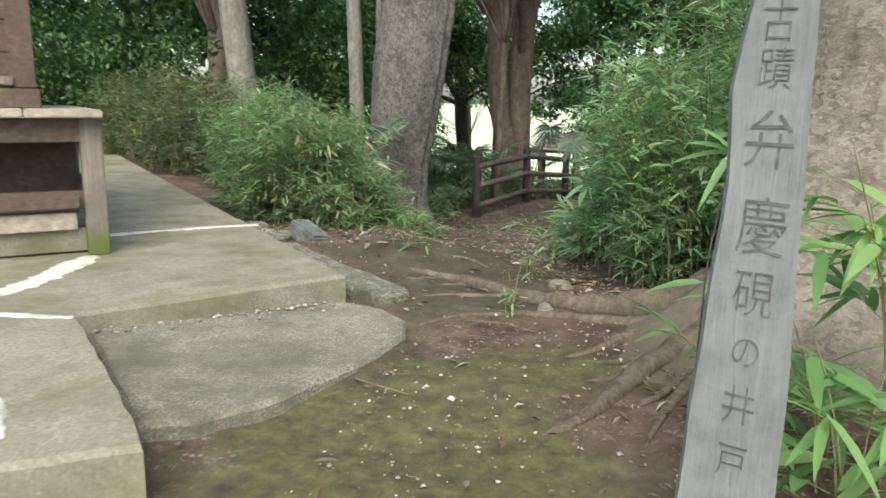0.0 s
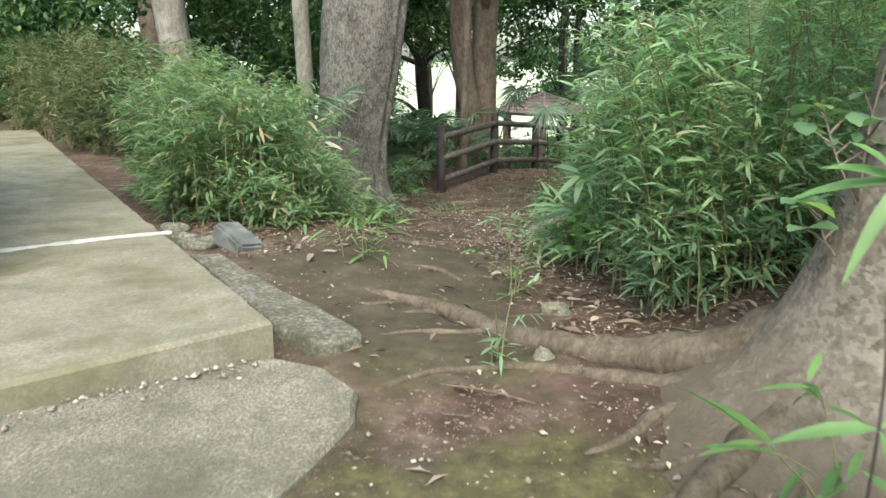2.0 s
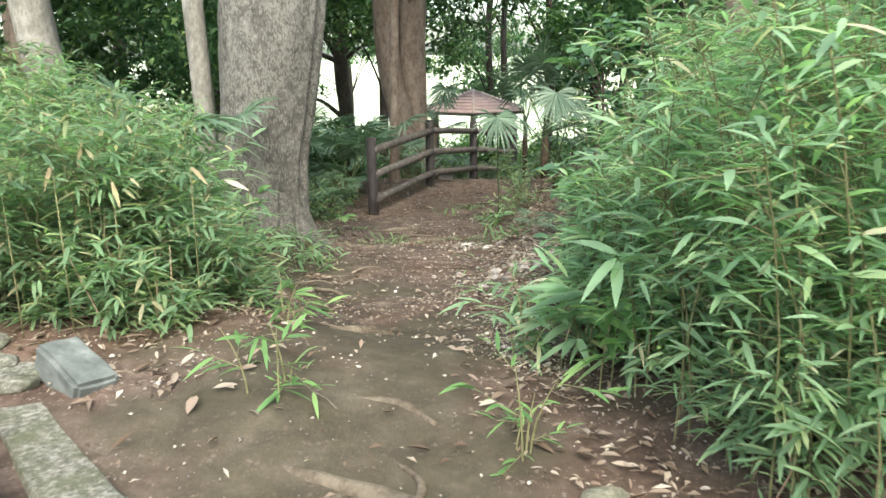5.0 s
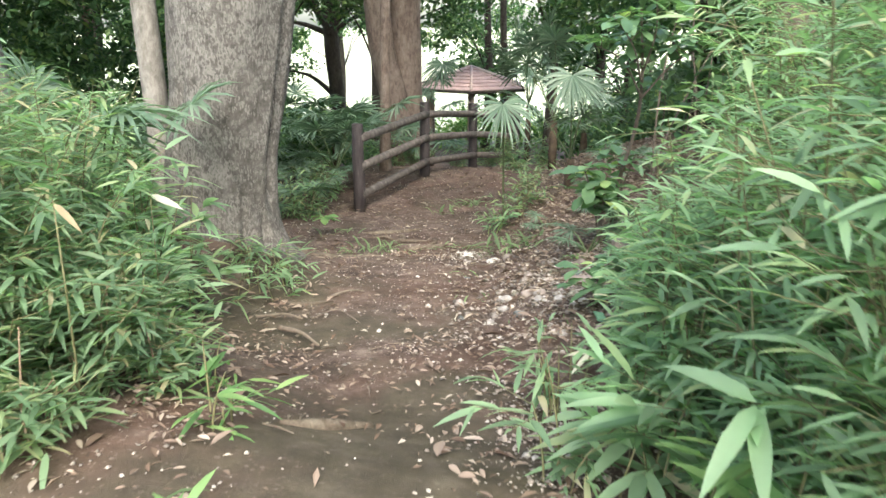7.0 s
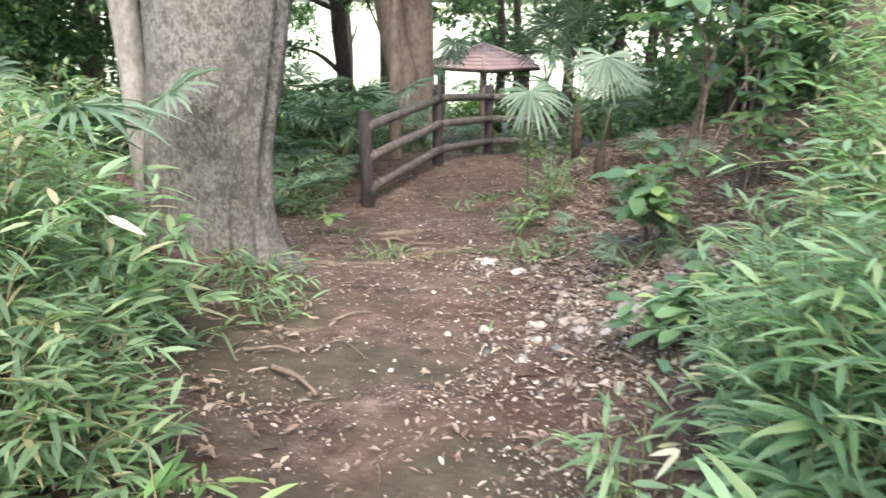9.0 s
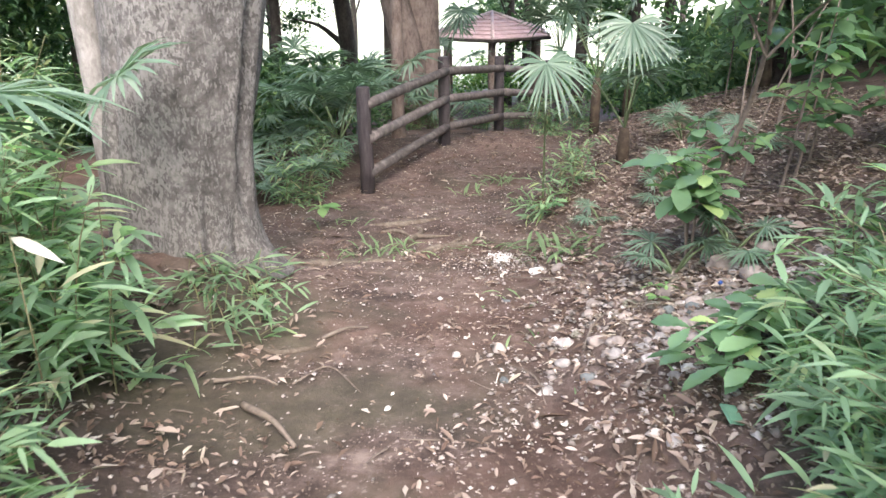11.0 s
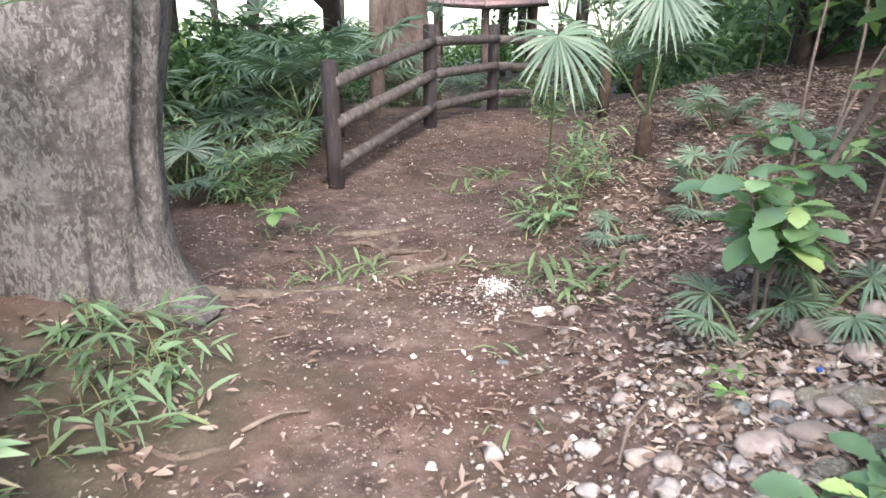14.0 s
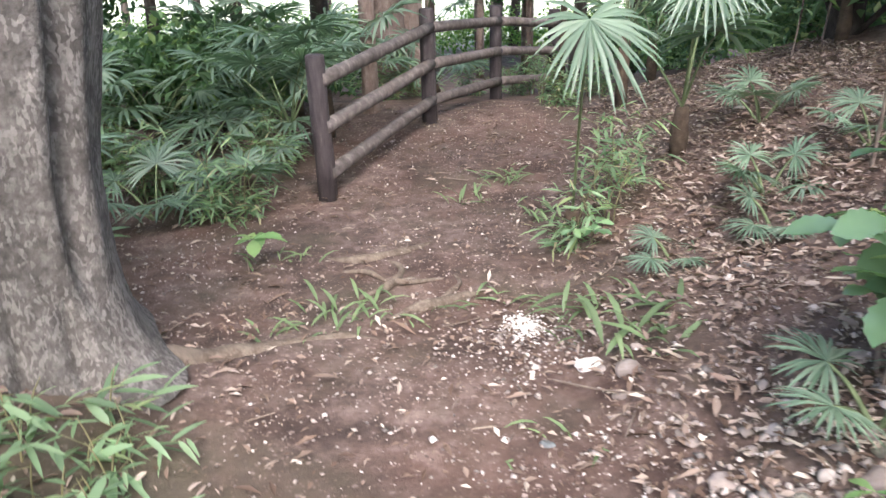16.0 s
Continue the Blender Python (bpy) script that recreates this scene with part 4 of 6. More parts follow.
# high canopy out of view overhead, placed and left open to shape the light
def make_canopy():
    P = []
    for k in range(45):
        c = np.array([rng.uniform(-11, 11), rng.uniform(-8, 24), rng.uniform(7.5, 10.5)])
        if (rng.random() < 0.30 and abs(c[0]) < 5) or 0.3 < c[0] < 7:
            continue
        P.append(c + rng.normal(size=(130, 3)) * [0.8, 0.8, 0.35])
    # more unseen clumps, added to darken the hedge and foliage at the left
    for k in range(34):
        P.append(np.array([rng.uniform(-13, -4.5), rng.uniform(10, 20), rng.uniform(7, 10)]) + rng.normal(size=(130, 3)) * [0.8, 0.8, 0.35])
    P = np.concatenate(P)
    n = len(P)
    ob = part("shade_canopy_leaves", flat_cloud(P, unit(n) * [1, 1, 0.4], unit(n) * 0.5 + [0, 0, 1], rng.uniform(0.15, 0.28, n), rng.uniform(0.09, 0.14, n)), CROWN)
    tagged(ob, "high leafy canopy out of view overhead, added to shade the wood", "foliage", kind="stuff")


make_canopy()


def bush_mass(name, label, centres, sizes, count, leaf, material, category="undergrowth"):
    cs = [(x, y, ground_z(x, y) + h) for x, y, h in centres]
    tagged(part(name, crown(cs, sizes, count, leaf, 0.8), material), label, category, kind="stuff")


# undergrowth at the wood's edge and sunlit scrub beyond
r = random.Random(9)
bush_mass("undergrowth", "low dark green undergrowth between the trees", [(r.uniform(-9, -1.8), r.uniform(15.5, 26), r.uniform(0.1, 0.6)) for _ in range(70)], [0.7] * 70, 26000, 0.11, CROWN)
bush_mass("undergrowth", "dense dark green undergrowth along the wooded slope", [(r.uniform(3.2, 8), r.uniform(14.5, 24), r.uniform(0.2, 1.2)) for _ in range(60)], [0.8] * 60, 22000, 0.13, BROAD)
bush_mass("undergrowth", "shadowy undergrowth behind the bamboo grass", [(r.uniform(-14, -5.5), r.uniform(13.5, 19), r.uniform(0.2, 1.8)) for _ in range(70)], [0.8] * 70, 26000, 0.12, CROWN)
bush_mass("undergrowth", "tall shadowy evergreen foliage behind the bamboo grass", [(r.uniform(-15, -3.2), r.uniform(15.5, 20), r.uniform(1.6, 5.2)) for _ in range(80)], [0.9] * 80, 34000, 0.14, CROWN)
bush_mass("scrub", "sunlit light-green scrub beyond the wood", [(r.uniform(-16, 12), r.uniform(29.5, 34), r.uniform(0.2, 1.1)) for _ in range(90)], [0.8] * 90, 26000, 0.13, WOODSIDE, "scrub")


# ---- bamboo grass ----
WALKED = [(0, 1.1), (1.6, 0.92), (4, 0.42), (6, 0.2), (9, 0.1), (20, 0.1)]


def bamboo(name, label, spots, low, high, leaves_each, length, lean=(0, 0), group="bamboo grass", material=None, spread=0.16, dry=0, wide=0.15):
    """A clump of thin arching canes with fans of narrow leaves."""
    cl = thing(name, label, "bamboo grass", group)
    bm = bmesh.new()
    P, D, N, L, W = [], [], [], [], []
    for i_spot, (bx, by) in enumerate(spots):
        h = rng.uniform(low, high) * (rng.uniform(0.3, 0.6) if i_spot % 3 == 2 else 1.0)
        out = np.array([rng.normal() * spread + lean[0], rng.normal() * spread + lean[1]])
        z = ground_z(bx, by) - 0.03
        mid_x = lerp_table(by, WALKED)
        if h < 0.45:
            pass
        elif bx > mid_x:
            out[0] = max(out[0], (mid_x + 0.78 - bx) / h)
        else:
            out[0] = min(out[0], (mid_x - 0.85 - bx) / h)
        pts = []
        for k in range(5):
            u = k / 4
            pts.append((bx + out[0] * h * u * u, by + out[1] * h * u * u, z + h * (u - 0.16 * u * u * float(np.hypot(*out)))))
        tube(bm, pts, [0.0045, 0.004, 0.0035, 0.003, 0.0015], 4, caps=False)
        pa = np.array(pts)
        fans = max(2, leaves_each // 5)
        for f in range(fans):
            u = rng.uniform(0.06, 1.0) ** 0.85
            i = min(int(u * 4), 3)
            node = pa[i] + (pa[i + 1] - pa[i]) * (u * 4 - i)
            az = rng.uniform(0, 2 * math.pi)
            d = np.array([math.cos(az), math.sin(az), rng.uniform(-0.1, 0.7)])
            tip = node + d * rng.uniform(0.04, 0.22)
            tube(bm, [tuple(node), tuple(tip)], [0.002, 0.001], 3, caps=False)
            for q in range(5):
                a2 = az + rng.normal() * 0.75
                dd = np.array([math.cos(a2), math.sin(a2), rng.uniform(-0.4, 0.75)])
                P.append(tip - d * 0.03 * q)
                D.append(dd)
                N.append(np.array([rng.normal() * 0.35, rng.normal() * 0.35, 1.0]))
                l = length * rng.uniform(0.55, 1.25)
                L.append(l)
                W.append(l * wide * rng.uniform(0.8, 1.2))
    tagged(part("cane_mass", bm, CANE, cl), kind="stuff")
    tagged(part("foliage", leaf_cloud(P, D, N, L, W, 0.22), material or BAMBOO, cl), kind="stuff")
    if dry:
        bm = bmesh.new()
        for _ in range(dry):
            bx, by = spots[rng.integers(0, len(spots))]
            z = ground_z(bx, by) - 0.02
            tube(bm, [(bx, by, z), (bx + rng.normal() * 0.03, by + rng.normal() * 0.03, z + 0.15), (bx + rng.normal() * 0.08, by + rng.normal() * 0.08, z + rng.uniform(0.2, 0.45))], [0.005, 0.004, 0.002], 4, caps=False)
        tagged(part("dry_cane_mass", bm, DRY_CANE, cl, "dry tan lower stalks"), kind="stuff")
    return cl


def spots_in(cx, cy, rx, ry, n):
    a, q = rng.uniform(0, 2 * math.pi, n), np.sqrt(rng.uniform(0, 1, n))
    return [(cx + rx * u * math.cos(v), cy + ry * u * math.sin(v)) for u, v in zip(q, a)]


# the thicket right of the path
for cx, cy, rx, ry, n, lo, hi, lx, ly in [
        (1.46, 6.16, 0.28, 0.33, 34, 0.9, 1.5, -0.10, -0.06), (1.25, 6.75, 0.30, 0.45, 38, 0.9, 1.6, -0.12, 0.0), (1.22, 7.5, 0.30, 0.42, 34, 0.8, 1.2, -0.10, 0),
        (1.30, 8.15, 0.26, 0.30, 28, 0.5, 0.85, -0.08, 0.05), (1.95, 6.35, 0.40, 0.5, 40, 1.3, 2.0, -0.06, 0), (1.85, 7.35, 0.40, 0.5, 40, 1.3, 2.0, -0.06, 0),
        (1.95, 8.1, 0.38, 0.42, 34, 0.9, 1.35, -0.05, 0), (2.65, 6.9, 0.45, 0.6, 34, 1.5, 2.3, 0, 0), (2.7, 8.1, 0.45, 0.6, 30, 1.3, 2.0, 0, 0), (3.4, 7.4, 0.5, 0.8, 30, 1.5, 2.4, 0, 0)]:
    bamboo("bamboo_clump", "dense green bamboo grass thicket beside the path", spots_in(cx, cy, rx, ry, n), lo, hi, 125, 0.105, (lx, ly), dry=8)
for cx, cy, rx, ry, n, lo, hi in [(1.72, 8.75, 0.26, 0.26, 26, 0.75, 1.15), (2.0, 9.15, 0.3, 0.32, 34, 1.0, 1.5), (2.45, 9.15, 0.35, 0.4, 34, 1.3, 1.8), (2.55, 9.9, 0.4, 0.35, 32, 1.1, 1.6), (3.1, 9.4, 0.4, 0.5, 30, 1.3, 1.9)]:
    bamboo("bamboo_clump", "fine-leaved bamboo grass thicket with pale dry stalks", spots_in(cx, cy, rx, ry, n), lo, hi, 110, 0.10, (-0.03, 0.02), dry=30)
# the thicket left of the path, behind the apron
for cx, cy, rx, ry, n, lo, hi, lx, ly in [
        (-1.62, 7.45, 0.36, 0.28, 40, 0.6, 1.05, 0.08, -0.14), (-1.30, 7.75, 0.30, 0.28, 38, 0.55, 1.0, 0.10, -0.08), (-1.55, 8.5, 0.32, 0.38, 36, 0.7, 1.15, 0.06, 0), (-2.05, 8.1, 0.4, 0.4, 36, 0.8, 1.3, 0.05, -0.05),
        (-1.02, 7.9, 0.24, 0.26, 24, 0.4, 0.75, 0.05, -0.1), (-2.2, 8.8, 0.4, 0.4, 34, 0.8, 1.3, 0, -0.1), (-2.35, 9.5, 0.35, 0.35, 34, 0.8, 1.3, 0.0, 0), (-2.9, 9.5, 0.5, 0.4, 34, 0.8, 1.3, 0, -0.1), (-2.7, 10.5, 0.5, 0.5, 30, 0.8, 1.4, 0, 0)]:
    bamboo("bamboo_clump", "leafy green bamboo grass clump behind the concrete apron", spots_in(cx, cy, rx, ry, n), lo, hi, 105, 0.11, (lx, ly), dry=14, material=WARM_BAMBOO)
for k in range(12):
    cx, cy = -3.6 - 0.42 * k + rng.normal() * 0.15, 10.4 + 0.36 * k + rng.normal() * 0.2
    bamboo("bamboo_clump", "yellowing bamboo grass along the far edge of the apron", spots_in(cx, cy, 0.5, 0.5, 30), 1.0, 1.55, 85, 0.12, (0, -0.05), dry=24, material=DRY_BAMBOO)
bamboo("bamboo_clump", "leafy green bamboo grass clump behind the concrete apron", spots_in(-1.10, 7.32, 0.18, 0.2, 20), 0.25, 0.5, 60, 0.11, (0.05, -0.08), dry=8, material=WARM_BAMBOO)
bamboo("bamboo_clump", "loose broad-leaved bamboo grass near the big tree", spots_in(-1.36, 9.38, 0.16, 0.2, 9), 0.6, 0.98, 26, 0.2, (0.08, -0.1), wide=0.17)
for cx, cy, n, hi in [(-1.80, 9.75, 22, 1.0), (-2.0, 10.15, 16, 1.1), (-2.2, 12.3, 14, 0.9)]:
    bamboo("bamboo_clump", "loose bamboo grass at the foot of the big tree", spots_in(cx, cy, 0.22, 0.25, n), 0.45, hi, 40, 0.19, (0.12, -0.1))


for cx, cy in [(-1.5, 13.35), (-2.1, 13.8), (-2.8, 14.4), (-1.45, 14.4), (-1.9, 15.3), (-0.9, 17.2), (0.75, 12.72), (0.95, 13.3), (0.95, 16.4), (0.75, 17.9), (0.1, 18.3), (-0.5, 18.0), (1.5, 17.2)]:
    bamboo("bamboo_clump", "low leafy bamboo grass in the undergrowth", spots_in(cx, cy, 0.22, 0.22, 6 if cx > 0.5 and cy < 14 else 12), 0.3, 0.6, 40, 0.12, (0, -0.05), material=WARM_BAMBOO)


def sprig(label, x, y, n, h, length, material=None, lean=(0, 0), width=0.08, leaves=18, wide=0.15):
    bamboo("bamboo_sprig", label, spots_in(x, y, width, width, n), h * 0.6, h, leaves, length, lean, "bamboo sprigs", material, wide=wide)


sprig("slender young bamboo sprig with small fresh leaves", 0.55, 5.32, 3, 0.36, 0.085, None, (0.0, 0), 0.05, 14)
sprig("slender young bamboo sprig with small fresh leaves", 0.52, 6.45, 4, 0.38, 0.10, FRESH_BAMBOO, (0, 0), 0.08, 12)
sprig("young yellow-green bamboo sprig beside the path", -0.36, 6.68, 4, 0.40, 0.12, FRESH_BAMBOO, (0.0, 0.0), 0.10, 10)
sprig("young yellow-green bamboo sprig beside the path", -0.60, 7.62, 4, 0.34, 0.14, FRESH_BAMBOO, (0.0, 0.0), 0.12, 10)
sprig("young yellow-green bamboo sprig beside the path", -0.72, 8.05, 4, 0.32, 0.14, FRESH_BAMBOO, (0.0, 0.0), 0.12, 10)
sprig("young bamboo sprig on the leaf-strewn edge", 0.62, 7.5, 5, 0.5, 0.15)
sprig("young bamboo sprig on the leaf-strewn edge", 0.7, 8.2, 5, 0.45, 0.15)
sprig("broad-leaved bamboo sprig growing in front of the tree", 1.75, 3.95, 7, 1.25, 0.24, FRESH_BAMBOO, (-0.05, 0), 0.22, 22)
sprig("broad-leaved bamboo sprig growing in front of the tree", 1.62, 3.55, 5, 0.8, 0.24, FRESH_BAMBOO, (0, 0), 0.2, 20)
sprig("young bamboo sprig rooted beside the surface roots", 1.40, 4.25, 2, 0.45, 0.22, FRESH_BAMBOO, (-0.2, 0), 0.06, 10)
sprig("broad-leaved bamboo sprig at the thicket's edge", 1.02, 6.95, 5, 0.62, 0.21, FRESH_BAMBOO, (0, 0), 0.14, 18)
for x, y, h in [(0.84, 7.3, 0.5), (0.98, 7.55, 0.55), (1.15, 7.2, 0.62), (1.3, 7.0, 0.66), (1.0, 7.9, 0.5), (1.25, 8.05, 0.55), (1.35, 6.7, 0.7)]:
    sprig("broad-leaved bamboo sprig at the thicket's edge", x, y, 5, h, 0.23, None, (-0.05, -0.12), 0.13, 16, 0.18)
sprig("broad-leaved bamboo sprig at the thicket's edge", 1.12, 7.7, 5, 0.6, 0.2, None, (0, 0), 0.14, 18)
for x, y in [(-1.05, 10.2), (-1.25, 10.1), (-0.92, 10.45), (-1.05, 10.75), (-1.35, 10.4), (-1.6, 10.2), (-1.45, 10.0)]:
    sprig("low bamboo grass sprig at the foot of the big tree", x, y, 3, 0.24, 0.13, WARM_BAMBOO, (0.0, -0.1), 0.17, 8, 0.16)


# ---- grass tufts, small weeds ----
def tuft(label, x, y, n, length):
    a = rng.uniform(0, 2 * math.pi, n)
    up = rng.uniform(0.4, 1.6, n)
    n = max(6, int(n * 0.6))
    a, up = a[:n], up[:n]
    P = np.stack([x + rng.normal(size=n) * 0.09, y + rng.normal(size=n) * 0.09, np.full(n, ground_z(x, y) - 0.005)], 1)
    D = np.stack([np.cos(a), np.sin(a), up], 1)
    L = 1.35 * length * rng.uniform(0.5, 1.2, n)
    ob = part("grass_tuft", leaf_cloud(P, D, np.stack([np.cos(a), np.sin(a), np.full(n, 1.0)], 1) * 0.5 + [0, 0, 0.6], L, L * 0.085, 0.5), GRASS)
    tagged(ob, label, "grass", "grass tufts", "stuff")


for x, y, n, l in [(0.62, 11.75, 30, 0.22), (0.75, 11.35, 34, 0.24), (0.52, 11.6, 20, 0.16), (-0.55, 11.85, 26, 0.18), (-0.38, 11.95, 26, 0.16), (-0.7, 11.7, 16, 0.15), (0.2, 12.0, 18, 0.15), (0.33, 10.75, 14, 0.12), (0.40, 10.25, 10, 0.12),
                  (0.35, 14.0, 40, 0.2), (0.1, 13.6, 24, 0.16), (0.55, 13.2, 30, 0.2), (-1.0, 12.6, 20, 0.16), (0.9, 11.55, 30, 0.2), (-0.15, 3.1, 14, 0.1), (-0.95, 4.2, 12, 0.1), (-0.35, 6.9, 10, 0.12), (0.9, 9.3, 8, 0.1), (0.55, 9.6, 8, 0.1)]:
    tuft("thin green grass tuft on bare earth", x, y, n, l)


# ---- fan palms ----
def fan_frond(bm_stem, base, tip, size, blades, spread=2.25, face=None):
    """Adds the stalk to bm_stem; returns leaf rows for the folded fan at its end."""
    b, t = Vector(base), Vector(tip)
    mid = b.lerp(t, 0.55) + Vector((0, 0, 0.10 * (t - b).length))
    tube(bm_stem, smooth_line([b, mid, t], 3), np.linspace(0.010, 0.005, 7), 5, caps=False)
    way = ((t - mid).normalized() + Vector((0, -0.15, -0.30))).normalized()
    way = Vector(face).normalized() if face else way
    side = way.cross(Vector((0, 0, 1)))
    side = side.normalized() if side.length > 0.05 else Vector((1, 0, 0))
    up = side.cross(way)
    P, D, N, L, W = [], [], [], [], []
    for k in range(blades):
        a = -spread + 2 * spread * k / (blades - 1)
        a += rng.normal() * 0.03
        d = way * math.cos(a) + side * math.sin(a) + up * (0.18 + 0.12 * math.cos(a) + rng.normal() * 0.07)
        P.append(t)
        D.append(d)
        N.append(up + side * 0.25 * (1 if k % 2 else -1))
        L.append(size * (0.72 + 0.28 * math.cos(a * 0.55)) * rng.uniform(0.80, 1.10))
        W.append(size * rng.uniform(0.055, 0.08))
    return P, D, N, L, W


def make_palm(label, x, y, trunk, fronds, size, reach, tilt=0.5, seed=0, given=(), face=None):
    r = random.Random(seed)
    pm = thing("fan_palm", label, "palm", "fan palms")
    z = ground_z(x, y) - 0.03
    if trunk > 0.05:
        part("trunk", tube(bmesh.new(), [(x, y, z), (x, y, z + trunk * 0.5), (x, y, z + trunk)], [0.05, 0.06, 0.045], 10, 0.3, 9), FIBRE, pm)
    ends = list(given)
    for k in range(fronds - len(given)):
        a = 2 * math.pi * (k + r.random() * 0.5) / max(1, fronds - len(given))
        h = r.uniform(0.35, 1.0)
        ends.append((x + reach * math.cos(a) * r.uniform(0.7, 1.1), y + reach * math.sin(a) * r.uniform(0.7, 1.1), z + trunk + reach * tilt * 2 * h))
    for k, e in enumerate(ends):
        bm = bmesh.new()
        P, D, N, L, W = fan_frond(bm, (x, y, z + trunk), e, size * r.uniform(0.85, 1.1), 30, face=(face or (r.uniform(-0.3, 0.3), -0.45, -0.85)) if k < len(given) else None)
        fr = part("frond", leaf_cloud(P, D, N, L, W, 0.38, ((0, 0), (0.08, 0.35), (0.5, 1.0), (0.8, 0.6), (1, 0)), 0.5), PALM, pm)
        part("stalk", bm, PALM_STEM, fr)
    return pm


make_palm("young fan palm with a drooping round frond by the path", 0.70, 12.95, 0.10, 1, 0.42, 0.42, 0.9, 1, [(0.64, 12.3, 1.13)])
make_palm("fan palm with large hanging fronds on the slope", 1.45, 13.5, 0.35, 4, 0.42, 0.5, 0.7, 2, [(1.36, 13.0, 1.35)])
make_palm("fan palm with upright young fronds", 1.5, 15.6, 0.7, 6, 0.42, 0.45, 1.3, 3)
make_palm("fan palm with a frond hanging before the gazebo", -0.77, 23.6, 0.9, 6, 0.62, 0.7, 0.9, 7, [(-0.27, 23.0, 0.98)])
make_palm("tall fan palm with stiff upright fronds", 1.51, 20.0, 1.2, 8, 0.75, 0.45, 1.6, 8)
make_palm("fan palm beside the big tree trunk", -2.0, 9.9, 0.3, 4, 0.5, 0.6, 0.8, 5, [(-1.62, 9.5, 1.36)], (0.9, -0.25, -0.12))
for k, (x, y, t, n, s) in enumerate([(-2.0, 14.2, 0.05, 6, 0.36), (-1.7, 14.9, 0.1, 7, 0.45), (-2.6, 15.0, 0.2, 7, 0.5), (-1.5, 13.5, 0.02, 5, 0.33), (-1.35, 14.6, 0.3, 6, 0.5), (-1.15, 15.2, 0.45, 6, 0.52), (-1.55, 15.8, 0.4, 7, 0.5), (-3.2, 14.4, 0.2, 7, 0.5), (-2.3, 16.6, 0.5, 8, 0.55),
                                    (-3.6, 16.2, 0.3, 7, 0.5), (-1.1, 17.6, 0.3, 6, 0.5), (-0.3, 17.8, 0.2, 6, 0.45), (-3.0, 18.2, 0.1, 6, 0.45), (-2.0, 13.3, 0.0, 5, 0.3), (-2.9, 13.4, 0.1, 6, 0.4), (2.2, 17.4, 0.5, 7, 0.45), (3.4, 15.6, 0.4, 6, 0.4),
                                    (1.05, 12.0, 0.0, 4, 0.14), (1.18, 10.46, 0.03, 4, 0.2), (1.48, 10.5, 0.03, 4, 0.2), (1.6, 12.4, 0.0, 5, 0.2), (2.2, 12.6, 0.0, 5, 0.22), (1.5, 12.0, 0.0, 4, 0.16), (2.0, 13.6, 0.0, 5, 0.24), (-4.4, 15.5, 0.3, 7, 0.5)]):
    make_palm("small fan palm seedling in the undergrowth" if s < 0.32 else "green fan palm in the undergrowth", x, y, t, n, s, s * 1.0, 0.6, 20 + k)


# ---- broad-leaved shrubs ----
TOOTHED = ((0.0, 0.0), (0.14, 0.26), (0.25, 0.46), (0.29, 0.38), (0.41, 0.76), (0.46, 0.66), (0.57, 0.98), (0.62, 0.85), (0.72, 1.0), (0.77, 0.80), (0.86, 0.70), (0.90, 0.48), (1.0, 0.0))


def make_shrub(label, stems, length, per_tip, material=None, start=0.35, broad=0.43):
    sb = thing("shrub", label, "shrub", "broad-leaved shrubs")
    P, D, N, L, W = [], [], [], [], []
    for pts, rad, tips in stems:
        bm = bmesh.new()
        line = smooth_line(pts, 5)
        tube(bm, line, np.linspace(rad, rad * 0.4, len(line)), 7, 0.15, 12, caps=False)
        for k in range(tips):
            u = start + (1 - start) * (k + 0.9) / tips
            p = line[min(int(u * (len(line) - 1)), len(line) - 1)]
            a = rng.uniform(0, 2 * math.pi)
            e = p + Vector((math.cos(a) * 0.10, math.sin(a) * 0.10, 0.06)) * (1 if k < tips - 1 else 0.3)
            tube(bm, [p, e], [0.004, 0.002], 4, caps=False)
            for q in range(per_tip):
                b = a + 2 * math.pi * q / per_tip + rng.normal() * 0.3
                P.append(e)
                D.append((math.cos(b), math.sin(b), rng.uniform(-0.25, 0.45)))
                N.append((rng.normal() * 0.25, rng.normal() * 0.25, 1))
                l = length * rng.uniform(0.6, 1.15)
                L.append(l)
                W.append(l * broad * rng.uniform(0.88, 1.1))
        part("stem", bm, TWIG, sb)
    tagged(part("leaves", leaf_cloud(P, D, N, L, W, 0.3, TOOTHED, 0.22), material or BROAD, sb), kind="stuff")


def at_ground(x, y, *rest):
    z = ground_z(x, y)
    return [(x, y, z - 0.03)] + [(x + dx, y + dy, z + dz) for dx, dy, dz in rest]


